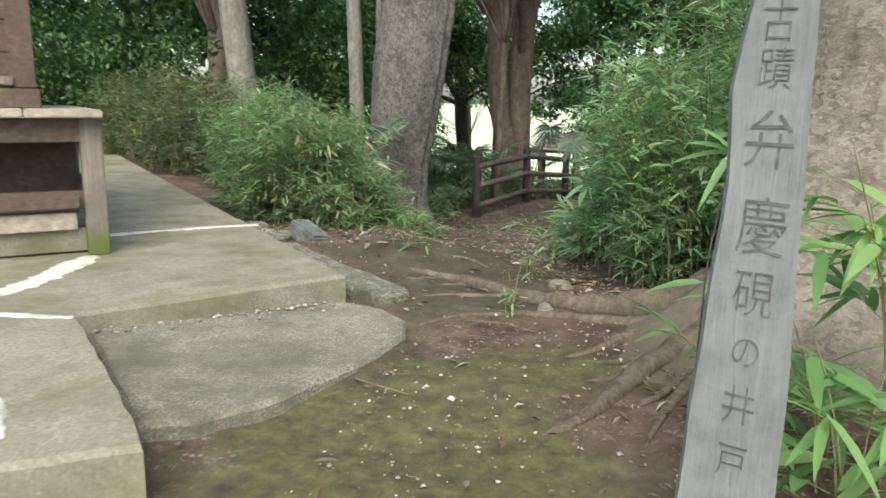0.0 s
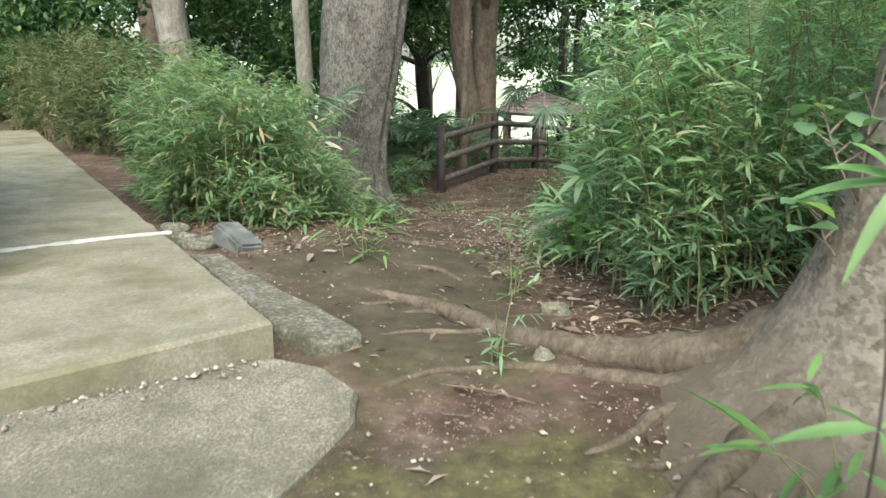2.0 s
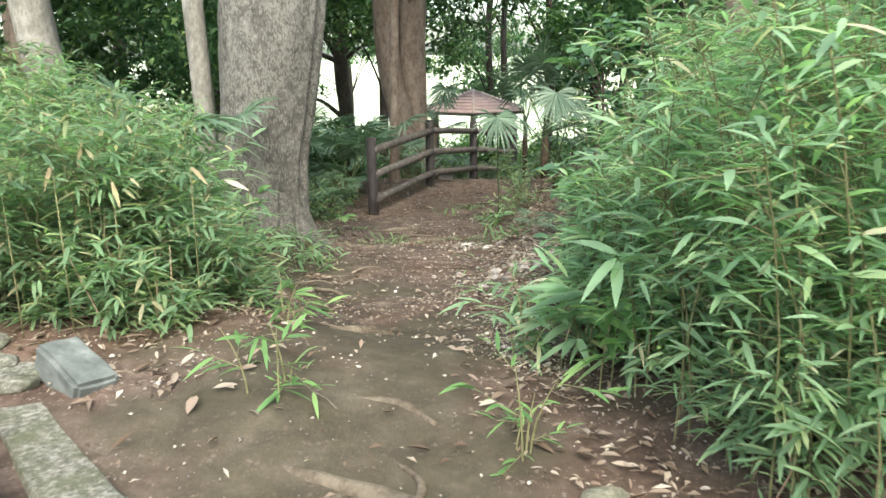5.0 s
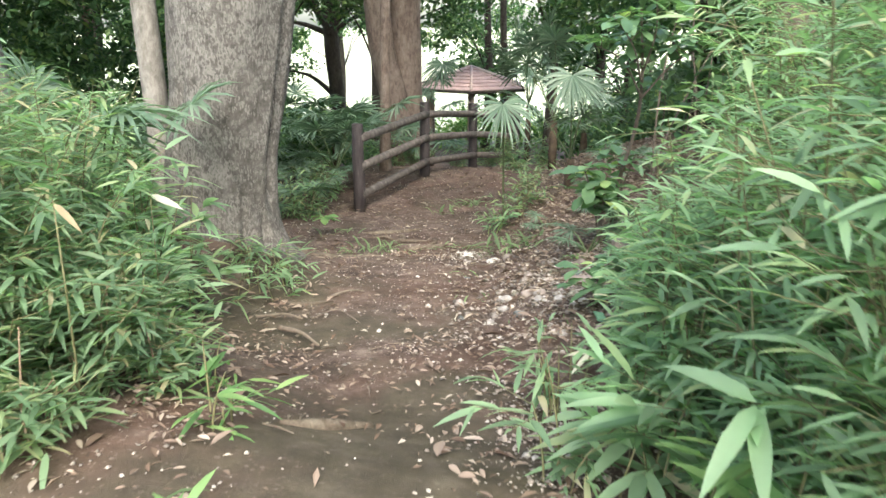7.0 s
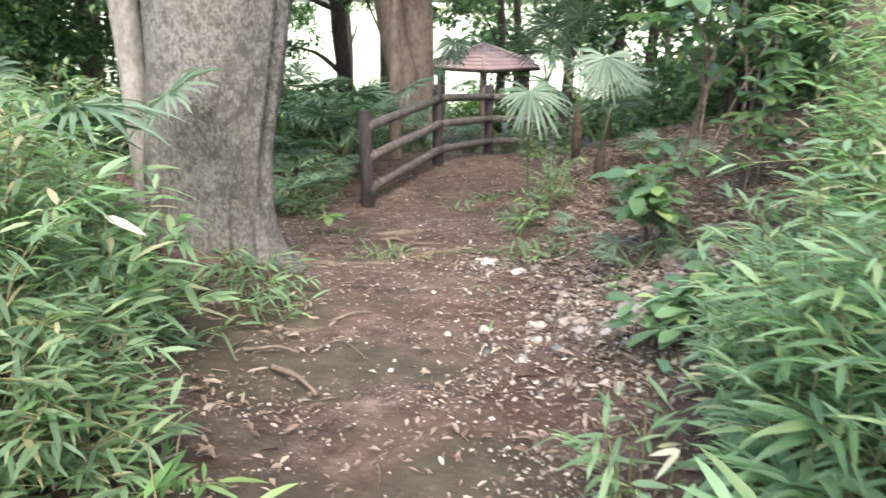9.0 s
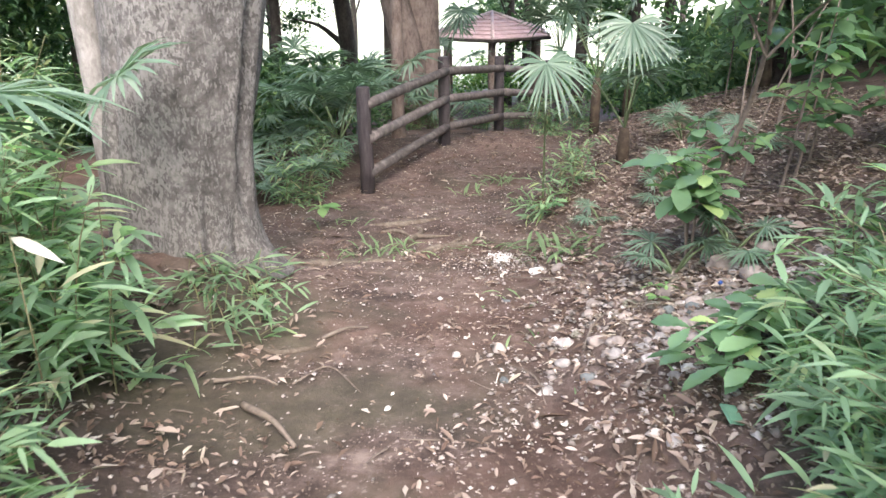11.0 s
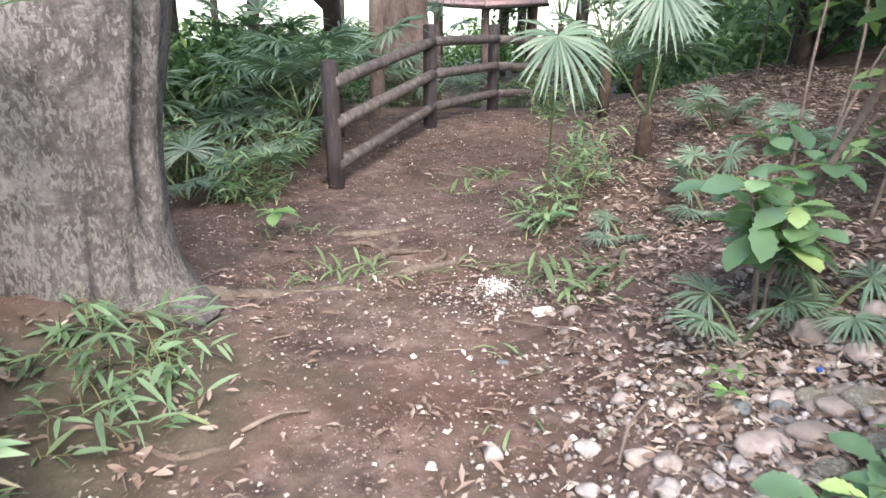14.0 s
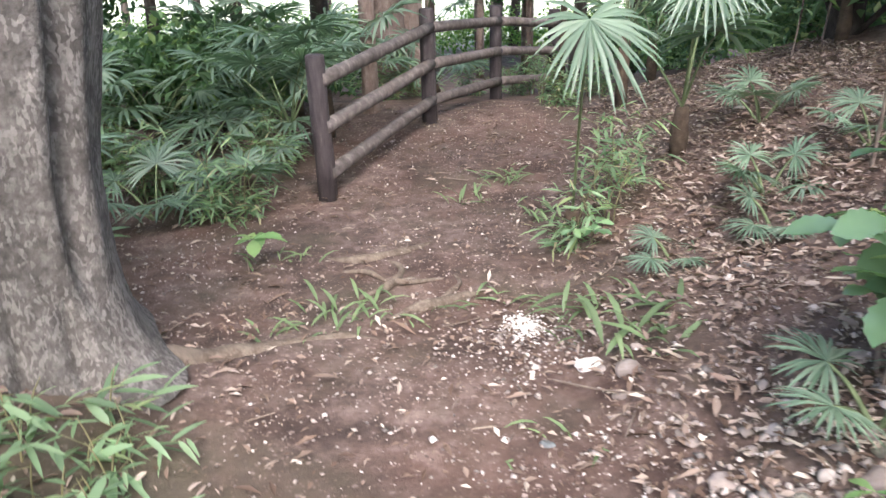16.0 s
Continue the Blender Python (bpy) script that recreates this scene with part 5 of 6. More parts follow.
make_shrub("toothed broad-leaved shrub with pale green leaves", [
    (at_ground(1.28, 10.62, (-0.05, -0.05, 0.3), (-0.16, -0.1, 0.62)), 0.010, 7), (at_ground(1.34, 10.66, (0.06, 0, 0.3), (0.16, -0.05, 0.66)), 0.010, 7), (at_ground(1.30, 10.7, (0.0, 0.05, 0.3), (0.02, 0.1, 0.74)), 0.010, 7), (at_ground(1.30, 10.6, (-0.02, -0.05, 0.25), (-0.02, -0.12, 0.55)), 0.010, 5)], 0.185, 4, start=0.4, broad=0.56)
make_shrub("tall sapling with broad glossy leaves over the path's edge", [
    (at_ground(1.42, 10.75, (-0.02, -0.1, 0.4), (0.03, -0.3, 0.85), (0.0, -0.5, 1.2), (-0.06, -0.6, 1.6)), 0.018, 7),
    ([(1.44, 10.3, 1.38), (1.28, 10.25, 1.62), (1.06, 10.2, 1.72)], 0.008, 7), ([(1.44, 10.3, 1.38), (1.6, 10.2, 1.6), (1.78, 10.1, 1.72)], 0.008, 6), ([(1.4, 10.2, 1.5), (1.3, 10.0, 1.7), (1.15, 9.9, 1.88)], 0.008, 7), ([(1.4, 10.2, 1.5), (1.45, 10.1, 1.8), (1.4, 10.0, 2.05)], 0.008, 6)], 0.165, 5, start=0.6, broad=0.5)
make_shrub("glossy broad-leaved shrub low beside the stones", [
    (at_ground(1.10, 9.38, (-0.04, -0.02, 0.12), (-0.10, -0.05, 0.24)), 0.008, 4), (at_ground(1.18, 9.36, (0.03, 0, 0.14), (0.08, -0.03, 0.28)), 0.008, 4), (at_ground(1.22, 9.48, (0.05, 0.03, 0.14), (0.14, 0.03, 0.28)), 0.008, 4),
    (at_ground(1.06, 9.24, (-0.02, -0.05, 0.08), (-0.03, -0.10, 0.18)), 0.006, 3), (at_ground(1.22, 9.2, (0.03, -0.02, 0.1), (0.06, -0.08, 0.2)), 0.006, 3)], 0.16, 5, broad=0.47)
bamboo("bamboo_clump", "low bamboo grass beside the stony patch", spots_in(1.55, 9.15, 0.32, 0.40, 22), 0.3, 0.6, 50, 0.14, (-0.05, -0.05))
bamboo("bamboo_clump", "low bamboo grass beside the stony patch", spots_in(1.35, 8.75, 0.28, 0.28, 18), 0.3, 0.55, 45, 0.14, (-0.05, -0.05))
make_shrub("dark evergreen shrub on the leaf-strewn slope", [
    (at_ground(1.95 + 0.2 * k, 11.2 + 0.3 * (k % 3), (0.05, 0, 0.4), (0.08, -0.05, 0.95 + 0.15 * (k % 2))), 0.011, 8) for k in range(6)], 0.18, 5, CROWN, broad=0.5)
make_shrub("slender bare-stemmed sapling leaning over the slope", [
    (at_ground(1.85, 11.6, (0.10, 0.0, 0.5), (0.30, 0.0, 1.0), (0.55, -0.1, 1.6)), 0.010, 4), (at_ground(2.05, 12.3, (0.0, 0.0, 0.6), (0.05, 0.0, 1.2), (0.2, 0.0, 1.9)), 0.011, 4), (at_ground(2.5, 12.8, (0.05, 0.0, 0.6), (-0.05, 0.0, 1.3), (0.0, 0.0, 2.2)), 0.012, 4)], 0.14, 5, None, start=0.75)
make_shrub("evergreen shrub under the trees of the slope", [
    (at_ground(2.9 + 0.4 * k, 15.4 + 0.35 * (k % 3), (0.03, 0, 0.5), (0.0, -0.05, 1.1 + 0.3 * (k % 2))), 0.010, 7) for k in range(5)], 0.14, 5)
make_shrub("small leafy weed on the path's edge", [(at_ground(0.72, 12.48, (0.02, 0, 0.06), (0.04, -0.02, 0.14)), 0.004, 3)], 0.10, 5)
make_shrub("small leafy weed beside the stones", [(at_ground(0.95, 10.15, (0.0, 0, 0.06), (0.02, -0.02, 0.16)), 0.004, 3)], 0.07, 4, FRESH_BAMBOO)
make_shrub("small bright green seedling on bare earth", [(at_ground(-1.15, 12.45, (0.0, 0, 0.08), (0.03, -0.02, 0.2)), 0.004, 2)], 0.16, 5, FRESH_BAMBOO)


# ---- log fence ----
def make_fence():
    fe = thing("log_fence", "dark log-shaped fence with three rails along the path", "fence")
    posts = [(-0.92, 13.7, -0.25, 0.77), (-0.27, 15.6, -0.25, 0.83), (0.41, 17.2, -0.42, 0.66), (1.15, 18.1, -0.62, 0.5)]
    for x, y, lo, hi in posts:
        bm = tube(bmesh.new(), [(x, y, lo - 0.2), (x, y, lo + 0.3), (x, y, lo + 0.6), (x, y, hi - 0.012), (x, y, hi)], [0.072, 0.07, 0.068, 0.067, 0.058], 16, 0.12, 7)
        part("post", bm, FENCE_POST, fe)
    for a, b in zip(posts, posts[1:]):
        for h in (0.84, 0.52, 0.19):
            pa, pb = Vector((a[0] + 0.03, a[1] - 0.03, a[3] - 1.0 + h)), Vector((b[0] + 0.03, b[1] - 0.03, b[3] - 1.0 + h))
            line = [pa.lerp(pb, k / 8) for k in range(9)]
            part("rail", tube(bmesh.new(), line, [0.05] * 9, 14, 0.12, 5), FENCE_RAIL, fe)


make_fence()


# ---- gazebo down the slope ----
def make_gazebo():
    gz = thing("gazebo", "small open gazebo with a low pinkish shingled roof", "gazebo")
    cx, cy, eave, top, rad = 0.42, 28.0, 0.10, 0.66, 1.75
    g = ground_z(cx, cy)
    corner = [(cx + rad * math.sin(math.pi / 3 * k + math.pi), cy + rad * math.cos(math.pi / 3 * k + math.pi)) for k in range(6)]
    for k in range(6):
        a, b = corner[k], corner[(k + 1) % 6]
        for row in range(7):
            u0, u1 = row / 7, (row + 1) / 7
            z0, z1 = eave + (top - eave) * u0, eave + (top - eave) * u1
            pt = lambda p, u, z: (p[0] + (cx - p[0]) * u, p[1] + (cy - p[1]) * u, z)
            v = [pt(a, u0 - 0.012, z0 + 0.028), pt(b, u0 - 0.012, z0 + 0.028), pt(b, u1, z1 + 0.006), pt(a, u1, z1 + 0.006), pt(a, u0 - 0.012, z0 - 0.02), pt(b, u0 - 0.012, z0 - 0.02)]
            part("shingle_course", (v, [(0, 1, 2, 3), (4, 5, 1, 0)]), SHINGLE, gz, smooth=False)
        part("ridge", tube(bmesh.new(), [(a[0], a[1], eave + 0.03), (cx, cy, top + 0.03)], [0.045, 0.04], 6), ROOF_RIDGE, gz)
        p = Vector((cx, cy, 0)).lerp(Vector((*a, 0)), 0.8)
        part("post", tube(bmesh.new(), [(p.x, p.y, g - 0.2), (p.x, p.y, eave + 0.12)], [0.10, 0.09], 10), BROWN_BARK, gz)
        part("eave_beam", tube(bmesh.new(), [(a[0], a[1], eave - 0.04), (b[0], b[1], eave - 0.04)], [0.05, 0.05], 6), DARK_BARK, gz)


make_gazebo()


# ---- stones ----
def make_rock(label, x, y, size, material=STONE, sink=0.45, name="rock", turn=0.0, tilt=0.0):
    bm = bmesh.new()
    bmesh.ops.create_icosphere(bm, subdivisions=3, radius=1)
    o = Vector((x * 7, y * 7, size[0] * 30))
    for v in bm.verts:
        k = 1 + 0.38 * noise.noise(v.co * 1.1 + o) + 0.12 * noise.noise(v.co * 2.6 + o)
        v.co = Vector((v.co.x * size[0] * k, v.co.y * size[1] * k, v.co.z * size[2] * k))
    bm.transform(pose(x, y, ground_z(x, y) + size[2] * (1 - 2 * sink), tilt, 0, turn))
    tagged(part(name, bm, material), label, "stone", "stones")


make_rock("rounded brown stone beside the shrub", 1.40, 10.38, (0.085, 0.06, 0.058))
make_rock("flat brown stone half sunk in earth", 1.05, 9.86, (0.095, 0.065, 0.045))
make_rock("flat grey stone among leaves", 1.30, 9.95, (0.085, 0.06, 0.035))
make_rock("pale rounded stone on the path's edge", 0.66, 11.14, (0.045, 0.045, 0.04))
make_rock("white chunk of stone on the path", 0.55, 11.28, (0.06, 0.04, 0.03), WHITE_LIME)
make_rock("pale stone at the thicket's edge", 0.78, 6.12, (0.085, 0.06, 0.05), ROUGH_CONCRETE)
make_rock("pale stone beside the surface root", 0.72, 5.42, (0.045, 0.04, 0.035), ROUGH_CONCRETE)
make_rock("pale stone beside the surface root", 0.86, 5.62, (0.04, 0.04, 0.03), ROUGH_CONCRETE)
for x, y, a, b, c, m in [(1.19, 10.06, 0.05, 0.04, 0.035, STONE), (1.26, 10.04, 0.05, 0.045, 0.035, ROUGH_CONCRETE), (1.19, 9.85, 0.09, 0.05, 0.035, STONE), (1.37, 9.95, 0.075, 0.05, 0.05, ROUGH_CONCRETE),
                         (0.73, 9.94, 0.06, 0.045, 0.04, STONE), (0.80, 9.87, 0.055, 0.045, 0.04, STONE), (1.11, 10.27, 0.055, 0.045, 0.035, STONE), (1.61, 10.41, 0.06, 0.05, 0.045, STONE),
                         (0.98, 9.62, 0.05, 0.035, 0.03, ROUGH_CONCRETE), (1.48, 10.2, 0.06, 0.045, 0.04, STONE), (1.3, 9.72, 0.06, 0.05, 0.04, ROUGH_CONCRETE), (0.66, 10.15, 0.035, 0.03, 0.025, ROUGH_CONCRETE)]:
    make_rock("weathered stone bedded in the stony patch", x, y, (a, b, c), m)
for k in range(34):
    x, y = rng.normal() * 0.24 + 1.36, rng.normal() * 0.3 + 10.02
    s = rng.uniform(0.018, 0.042)
    make_rock("broken stone in a stony patch", x, y, (s * 1.3, s, s * 0.65), (STONE, STONE, ROUGH_CONCRETE)[k % 3], 0.4)
for k in range(70):
    x, y = rng.normal() * 0.3 + 1.4, rng.normal() * 0.35 + 10.05
    s = rng.uniform(0.012, 0.032)
    make_rock("small brown stone in a stony patch", x, y, (s * 1.2, s, s * 0.7))
for k in range(44):
    x, y = rng.normal() * 0.36 + 1.1, rng.normal() * 0.42 + 9.85
    s = rng.uniform(0.012, 0.036)
    make_rock("pale quartz-like stone among leaves", x, y, (s * 1.25, s, s * 0.75), (PALE_STONE, PALE_STONE, BLUE_STONE)[k % 3], 0.35, turn=rng.uniform(0, 180))
for k in range(14):
    x, y = rng.uniform(0.45, 1.1), rng.uniform(10.3, 11.6)
    s = rng.uniform(0.012, 0.026)
    make_rock("small grey stone on the path's edge", x, y, (s * 1.2, s, s * 0.7))


def make_block():
    bm = box(bmesh.new(), (0, 0, 0), (0.31, 0.17, 0.135), None, 0.016)
    bmesh.ops.subdivide_edges(bm, edges=bm.edges, cuts=2, use_grid_fill=True)
    for v in bm.verts:
        v.co += noise.noise_vector(v.co * 14) * 0.008
    bm.transform(pose(-1.10, 6.69, 0.66, -6, 18, -36))
    tagged(part("stone_block", bm, BLUE_STONE, smooth=False), "tilted bluish-grey stone block half sunk in earth", "stone block")


make_block()
for k in range(16):
    u = rng.random()
    x, y = -1.22 - 0.45 * u + rng.normal() * 0.04, 6.58 + 0.45 * u + rng.normal() * 0.05
    s = rng.uniform(0.03, 0.075)
    make_rock("broken pale concrete rubble beside the apron", x, y, (s * 1.3, s, s * 0.6), KERB_CONCRETE, 0.3, "rubble")


# ---- litter: pebbles, chips, dry leaves, twigs ----
def pebbles(name, label, P, sizes, material):
    cube = np.array([(1, 0, 0), (0, 1, 0), (-1, 0, 0), (0, -1, 0), (0, 0, 0.8), (0, 0, -0.8)], float)
    tri = [(0, 1, 4), (1, 2, 4), (2, 3, 4), (3, 0, 4), (1, 0, 5), (2, 1, 5), (3, 2, 5), (0, 3, 5)]
    V, F = [], []
    for p, s in zip(P, sizes):
        a = rng.uniform(0, 6.28)
        c, q = math.cos(a), math.sin(a)
        k = cube * s * rng.uniform(0.6, 1.3, (6, 1)) * [1, rng.uniform(0.6, 1), rng.uniform(0.5, 0.8)]
        k = np.stack([k[:, 0] * c - k[:, 1] * q, k[:, 0] * q + k[:, 1] * c, k[:, 2]], 1) + p
        b = len(V)
        V += k.tolist()
        F += [tuple(b + i for i in t) for t in tri]
    tagged(part(name, (V, F), material), label, "gravel", kind="stuff")


def on_slab(x, y):
    d = 0.749 * (x + 0.31) + 0.663 * (y - 5.2)
    return (d < 0.28 and x < -0.02 and y > 5.0) or (x < 0.12 and y < 5.2 and y > 3.2 and x > -1.3 and (x + y) > 2.9) or (y <= 3.3 and x < 0.0)


def scatter(n, dens):
    out = []
    while len(out) < n:
        x, y = rng.uniform(-2.6, 3.4), rng.uniform(2.2, 16.5)
        if not on_slab(x, y) and rng.random() < dens(x, y):
            out.append((x, y, ground_z(x, y) + 0.006))
    return np.array(out)


def litter_density(x, y):
    c = max(0.0, 0.25 + 1.9 * noise.noise((x * 1.5, y * 1.5, 8)) + 0.7 * noise.noise((x * 5, y * 5, 8)))
    d = damp(x, y)
    right = min(max((x - lerp_table(y, RIGHT_EDGE) + 0.5) / 0.8, 0), 1)
    return min(1.0, (0.22 + 0.55 * c + 0.6 * right) * (1 - (0.86 if y < 8.6 else 0.55) * d) * (1.0 if y > 6 else 0.85))


P = np.concatenate([scatter(27000, litter_density), scatter(13000, lambda x, y: 1.0 if y > 8.5 and x > lerp_table(y, RIGHT_EDGE) + 0.15 else 0.0), scatter(2500, lambda x, y: 1.0 if x > 1.2 and y < 7 else 0.0)])
n = len(P)
P[:, 2] += 0.016 + rng.uniform(0, 0.008, n)
a = rng.uniform(0, 2 * math.pi, n)
L = rng.gamma(1.7, 0.0135, n) + 0.007
tagged(part("leaf_litter", flat_cloud(P, np.stack([np.cos(a), np.sin(a), rng.normal(size=n) * 0.18], 1), unit(n) * 0.35 + [0, 0, 1], L, np.minimum(L * rng.uniform(0.2, 0.6, n), 0.022), 0.22), LITTER),
       "dry brown and pale fallen leaves on the ground", "fallen leaves", kind="stuff")
P = scatter(9500, lambda x, y: min(1.0, (0.12 + 0.8 * max(0.0, noise.noise((x * 0.9, y * 0.9, 21)) + 0.2)) * (1 - (0.55 if y < 5.2 else 0.9) * damp(x, y)) * (1.0 if x < 1.4 else 0.3)))
pebbles("gravel", "small pale pebbles strewn over the path", P + [0, 0, 0.004], rng.gamma(2.0, 0.0024, len(P)) + 0.002, PEBBLE)


def big_leaf(x, y):
    slope = min(max((x - lerp_table(y, RIGHT_EDGE) - 0.25) / 0.5, 0), 1) if y > 9.5 else 0.0
    left = 0.32 * min(max((-0.45 - x) / 0.5, 0), 1) if 8.4 < y < 11.4 and x > -1.9 else 0.0
    verge = 0.38 if 5.0 < y < 9.5 and abs(x - lerp_table(y, RIGHT_EDGE) - 0.05) < 0.55 else 0.0
    bank = 0.34 if 6.5 < y < 9.2 and -1.7 < x < -0.45 else 0.0
    return max(slope, left, verge, bank) * (0.45 + 0.55 * min(max(noise.noise((x * 3, y * 3, 31)) + 0.5, 0), 1))


P = scatter(11500, big_leaf)
n = len(P)
P[:, 2] += 0.012 + rng.uniform(0, 0.014, n)
a = rng.uniform(0, 2 * math.pi, n)
L = rng.gamma(2.4, 0.0105, n) + 0.018
tagged(part("leaf_litter", leaf_cloud(P, np.stack([np.cos(a), np.sin(a), rng.normal(size=n) * 0.2], 1), unit(n) * 0.5 + [0, 0, 1], L, L * rng.uniform(0.22, 0.42, n), 0.05, OVATE, 0.6), SLOPE_LITTER),
       "curled brown dead leaves heaped on the slope", "fallen leaves", kind="stuff")
P = np.stack([rng.normal(size=2200) * 0.42 + 1.25, rng.normal(size=2200) * 0.5 + 10.0, np.zeros(2200)], 1)
P[:, 2] = [ground_z(x, y) + 0.01 for x, y, _ in P]
pebbles("stony_gravel", "grey and pinkish gravel in a stony patch", P, rng.gamma(2.0, 0.0055, 2200) + 0.003, PEBBLE)
P = scatter(2000, lambda x, y: max(0.0, math.exp(-((x - 0.55 + 0.06 * (y - 9)) / 0.3) ** 2) * (0.2 + 1.6 * noise.noise((x * 2.2, y * 1.6, 44)))) if 7.2 < y < 12 else 0.0)
pebbles("path_gravel", "pinkish white gravel pressed into the middle of the path", P + [0, 0, 0.006], rng.gamma(1.8, 0.0032, len(P)) + 0.002, PEBBLE)
k = 620
P = np.stack([0.32 + rng.normal(size=k) * 0.046, 11.73 + rng.normal(size=k) * 0.07, np.zeros(k)], 1)
P[:, 2] = [ground_z(x, y) + 0.012 for x, y, _ in P]
pebbles("white_chips", "scattered patch of white stone chips on the path", P, rng.uniform(0.004, 0.010, k), WHITE_CHIP)
P = []
for k in range(260):
    u, w = rng.normal() * 0.1 + rng.choice([0.15, 0.45, 0.8]), abs(rng.normal()) * 0.06 + 0.005
    P.append((-1.15 + 0.85 * u + 0.745 * w, 4.27 + 0.92 * u - 0.667 * w, 0.672 - 0.075 * min(1, max(0, (u * 0.85) / 1.3))))
pebbles("crumbled_concrete", "crumbled concrete and grit along the apron's broken lip", np.array(P), rng.gamma(1.4, 0.0028, 260) + 0.002, PEBBLE)
bm = bmesh.new()
for x, y, z in scatter(340, lambda x, y: 0.6 * litter_density(x, y) + 0.1):
    a, l = rng.uniform(0, 6.28), rng.uniform(0.04, 0.22)
    e = (x + l * math.cos(a), y + l * math.sin(a))
    m = ((x + e[0]) / 2 + rng.normal() * l * 0.08, (y + e[1]) / 2 + rng.normal() * l * 0.08)
    w = rng.uniform(0.0015, 0.005)
    tube(bm, [(x, y, z + 0.012), (*m, ground_z(*m) + 0.02), (*e, ground_z(*e) + 0.014)], [w, w, w * 0.6], 5, caps=False)
tagged(part("twigs", bm, TWIG), "thin dry twigs scattered over the earth", "twigs", kind="stuff")
bm = bmesh.new()
for k in range(130):
    x, y = (rng.normal() * 0.36 + 1.05, rng.normal() * 0.6 + 10.0) if k < 112 else (rng.normal() * 0.3 - 0.95, rng.normal() * 0.5 + 9.7)
    a, l, w = rng.uniform(0, 6.28), rng.uniform(0.03, 0.11), rng.uniform(0.003, 0.006)
    z = ground_z(x, y) + 0.024
    q = pose(x, y, z, rng.uniform(-25, 25), rng.uniform(-10, 10), math.degrees(a))
    ring = [bm.verts.new(q @ Vector(v)) for v in ((-l / 2, -w, 0), (-l / 4, -w * 1.3, 0.003), (l / 3, -w, 0), (l / 2, 0, -0.002), (l / 3, w, 0.002), (-l / 4, w, 0.004))]
    under = [bm.verts.new(v.co - Vector((0, 0, 0.002))) for v in ring]
    bm.faces.new(ring)
    bm.faces.new(under[::-1])
    for c in range(6):
        bm.faces.new((ring[c], under[c], under[(c + 1) % 6], ring[(c + 1) % 6]))
tagged(part("bamboo_slivers", bm, DRY_SLIVER, smooth=False), "pale split slivers of dry bamboo among leaves", "slivers", kind="stuff")
card = box(bmesh.new(), (0, 0, 0), (0.06, 0.09, 0.010), None, 0.003)
card.transform(pose(1.02, 9.02, ground_z(1.02, 9.02) + 0.03, 12, 15, 10))
tagged(part("plastic_piece", card, GREEN_PLASTIC, smooth=False), "small flat piece of green plastic on the ground", "litter")


BLUE_PLASTIC = surface("blue_plastic", [(0.3, (0.02, 0.06, 0.22)), (0.7, (0.04, 0.10, 0.32))], 10, 0.4)
cap = tube(bmesh.new(), [(0, 0, 0), (0, 0, 0.012), (0, 0, 0.016)], [0.009, 0.009, 0.007], 16)
cap.transform(pose(1.30, 10.12, ground_z(1.30, 10.12) + 0.045, 35, 20, 0))
tagged(part("bottle_cap", cap, BLUE_PLASTIC), "small blue plastic cap lying among stones", "litter")


# ---- sticks, a trailing vine, fallen yellow leaves ----
def make_stick(label, points, radius, name="stick"):
    line = smooth_line([(x, y, ground_z(x, y) + radius + 0.012 + 0.02 * (k % 2)) for k, (x, y) in enumerate(points)], 5)
    tagged(part(name, tube(bmesh.new(), line, np.linspace(radius, radius * 0.5, len(line)), 8, 0.35, 20), TWIG), label, "stick", "fallen sticks")


make_stick("bent dry stick on dark leafy soil", [(-1.47, 9.37), (-1.50, 9.6), (-1.47, 9.79)], 0.009)
make_stick("thick broken branch lying on the path", [(-0.79, 9.43), (-0.63, 9.28), (-0.49, 9.10)], 0.017)
make_stick("pale peeled stick on the path", [(-0.62, 10.17), (-0.51, 10.26), (-0.41, 10.32)], 0.010)
make_stick("thin curved twig on the path", [(-0.64, 9.65), (-0.51, 9.80), (-0.33, 9.58)], 0.005)
make_stick("thick dry stick on the path", [(-0.99, 9.65), (-0.81, 9.66), (-0.70, 9.63)], 0.010)
make_stick("long thin vine trailing over the earth", [(0.37, 11.19), (0.61, 10.98), (0.92, 10.80), (1.18, 10.62)], 0.005)
make_stick("thin dry twig on the path", [(0.30, 9.9), (0.42, 9.72), (0.45, 9.5)], 0.005)
make_stick("pale split stick among gravel", [(0.66, 9.95), (0.72, 10.1), (0.82, 10.25)], 0.007)
make_stick("pale split stick among gravel", [(0.78, 9.82), (0.84, 9.96)], 0.007)
make_stick("thin dry twig beside the surface root", [(0.35, 5.1), (0.55, 5.02), (0.7, 4.98)], 0.005)
make_stick("short dry twig on mossy earth", [(0.05, 4.25), (0.18, 4.15), (0.3, 4.14)], 0.005)
for x, y, l in [(0.97, 11.51, 0.13), (-0.78, 8.2, 0.1), (0.15, 3.55, 0.08), (0.62, 3.5, 0.06), (-0.3, 3.55, 0.05), (-0.22, 3.85, 0.05), (-0.55, 11.2, 0.11)]:
    a = rng.uniform(0, 6.28)
    ob = part("fallen_leaf", leaf_cloud([(x, y, ground_z(x, y) + 0.03)], [(math.cos(a), math.sin(a), 0.0)], [(0.1, 0.1, 1)], [l], [l * 0.3], 0.15, OVATE, 0.3), LITTER)
    tagged(ob, "single pale yellowish fallen leaf on the earth", "fallen leaf", "fallen leaves")


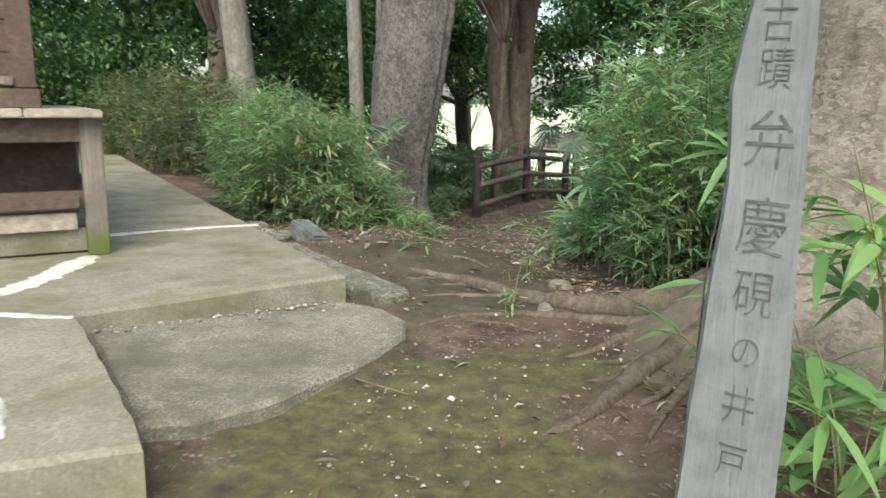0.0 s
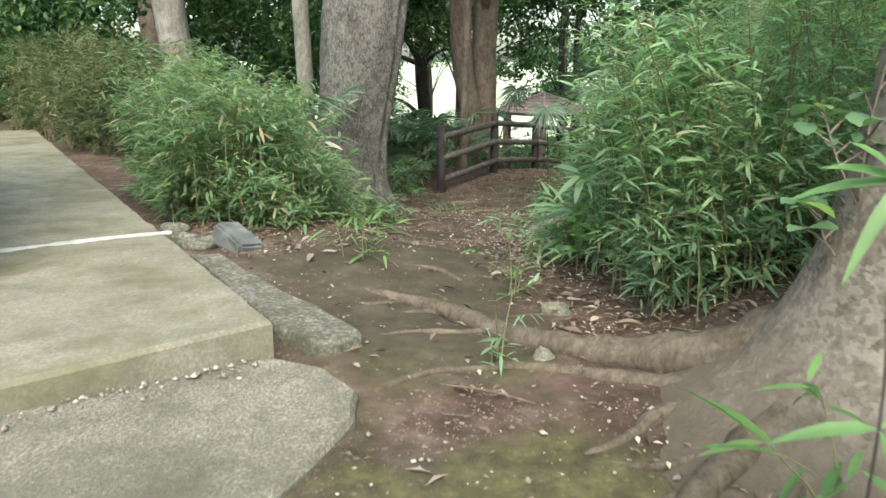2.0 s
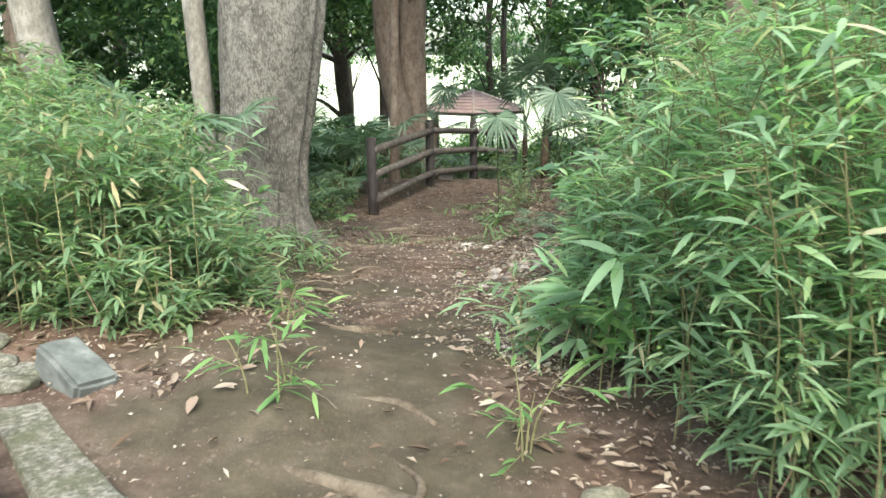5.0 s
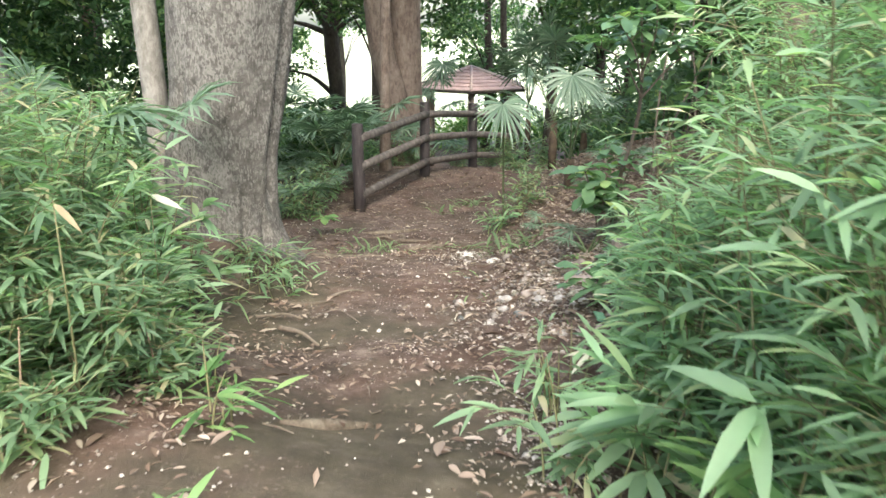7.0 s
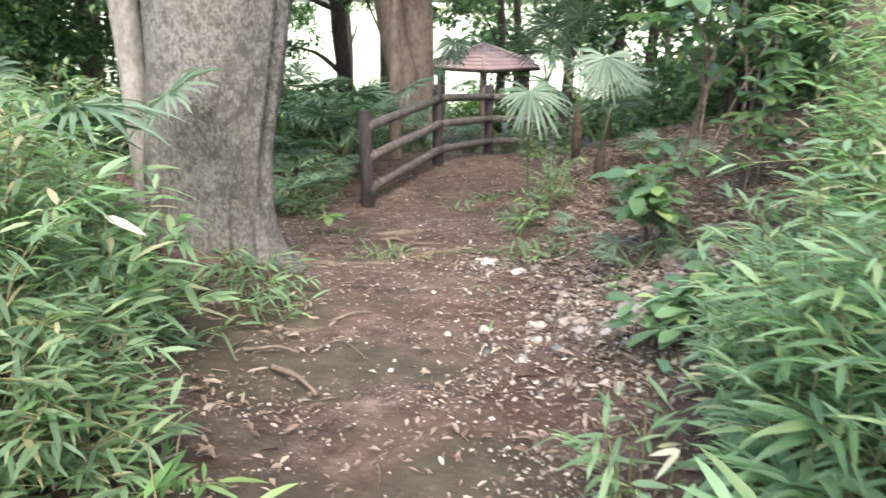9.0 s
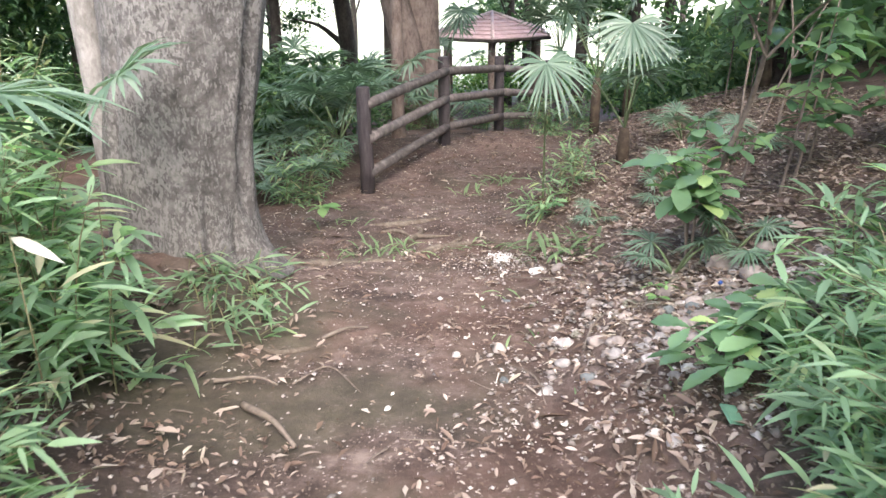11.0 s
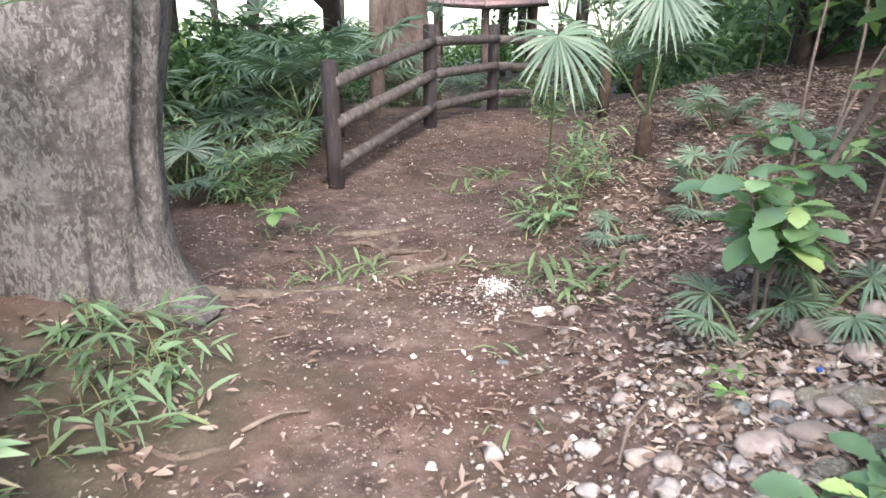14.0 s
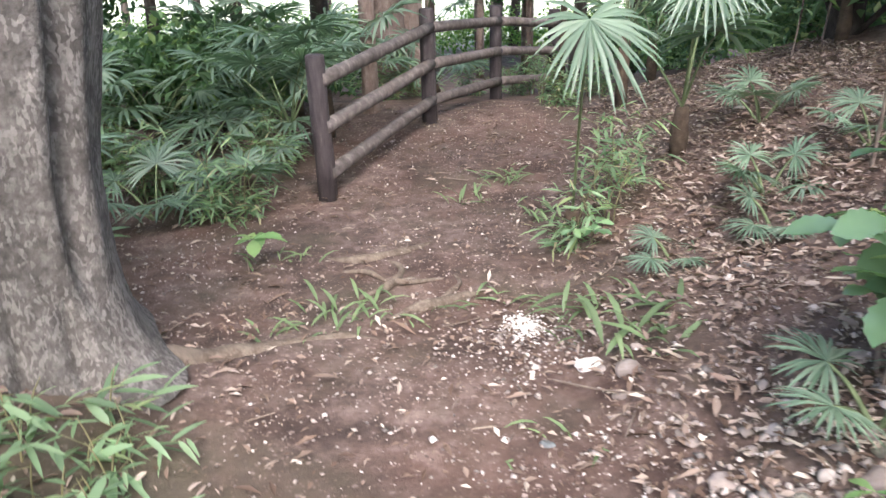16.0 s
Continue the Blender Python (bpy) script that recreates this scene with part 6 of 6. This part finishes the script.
def pale_sprig(label, x, y, rise, leaves, length, material):
    """A thin cane with a few dead leaves at its top; leaves are their ways."""
    sp = thing("bamboo_sprig", label, "bamboo grass", "bamboo sprigs")
    z = ground_z(x, y)
    part("cane", tube(bmesh.new(), [(x, y, z - 0.03), (x + 0.005, y, z + rise * 0.5), (x + 0.02, y - 0.02, z + rise)], [0.004, 0.0035, 0.002], 5), CANE, sp)
    top = (x + 0.02, y - 0.02, z + rise - 0.01)
    for k, d in enumerate(leaves):
        part("leaf", leaf_cloud([top], [d], [(0.2, -0.8, 0.6)], [length * (1 + 0.1 * k)], [length * 0.19], 0.12), material, sp, "bleached dry leaf")


pale_sprig("thin bamboo sprig with two bleached white leaves", 0.77, 8.02, 0.34, ((-0.9, -0.3, 0.1), (-0.65, -0.4, -0.5)), 0.10, BLEACHED)
pale_sprig("thin bamboo cane with one long bleached leaf", -1.26, 8.92, 0.72, ((0.9, -0.2, -0.22),), 0.19, BLEACHED)
pale_sprig("thin bamboo cane with a broad bleached leaf", 1.12, 7.02, 0.86, ((0.85, -0.3, -0.25), (0.8, -0.3, 0.15)), 0.15, BLEACHED)
for x, y, rise in ((-1.36, 7.16, 0.76), (-1.15, 7.22, 0.68), (-0.92, 7.5, 0.72), (-1.55, 7.1, 0.66), (-1.30, 7.3, 0.84)):
    pale_sprig("thin bamboo cane with withered tan leaves", x, y, rise, ((3.1 * (x + 1.25), -0.2, -0.9),), 0.11, WITHERED)


def tall_sprig():
    sp = thing("bamboo_sprig", "tall thin dark bamboo cane with two fans of broad leaves", "bamboo grass", "bamboo sprigs")
    x, y = 1.26, 3.85
    z = ground_z(x, y) - 0.03
    line = smooth_line([(x, y, z), (1.27, 3.85, 1.13), (1.31, 3.98, 1.31), (1.36, 4.11, 1.50)], 5)
    part("cane", tube(bmesh.new(), line, np.linspace(0.0035, 0.0018, len(line)), 6, caps=False), FENCE_POST, sp)
    for name, at, fan in (("upper_leaf", (1.36, 4.11, 1.50), ((-0.5, -0.2, 0.5), (-0.9, 0.1, 0.0), (-0.5, -0.3, -0.7), (0.2, -0.4, 0.6), (0.7, 0.2, 0.1), (-0.7, -0.1, 0.3), (0.1, -0.5, -0.4))),
                          ("lower_leaf", (1.27, 3.85, 1.13), ((-1.0, 0.0, 0.0), (0.35, -0.3, -0.8), (0.6, 0.2, 0.3)))):
        for d in fan:
            part(name, leaf_cloud([at], [d], [(0.1, -0.5, 0.8)], [rng.uniform(0.15, 0.20)], [0.027], 0.25), FRESH_BAMBOO, sp)


tall_sprig()
make_shrub("climbing vine with rounded leaves on the thick trunk", [
    ([(1.66, 5.0, ground_z(1.6, 5.0) + 0.3), (1.63, 4.95, 1.2), (1.62, 4.95, 1.5), (1.66, 4.95, 1.85)], 0.006, 9), ([(1.62, 4.95, 1.3), (1.54, 4.95, 1.45), (1.50, 5.0, 1.6)], 0.004, 6), ([(1.62, 4.95, 1.1), (1.54, 4.95, 1.2), (1.52, 4.95, 1.3)], 0.004, 5)], 0.08, 3, None, start=0.3, broad=0.8)

for x, y in [(-1.27, 10.56), (-1.09, 10.49), (-1.23, 10.41), (-1.23, 10.68)]:
    sprig("loose low bamboo grass sprig on the bank below the tree", x, y, 3, 0.26, 0.14, WARM_BAMBOO, (0.0, -0.05), 0.15, 8, 0.16)
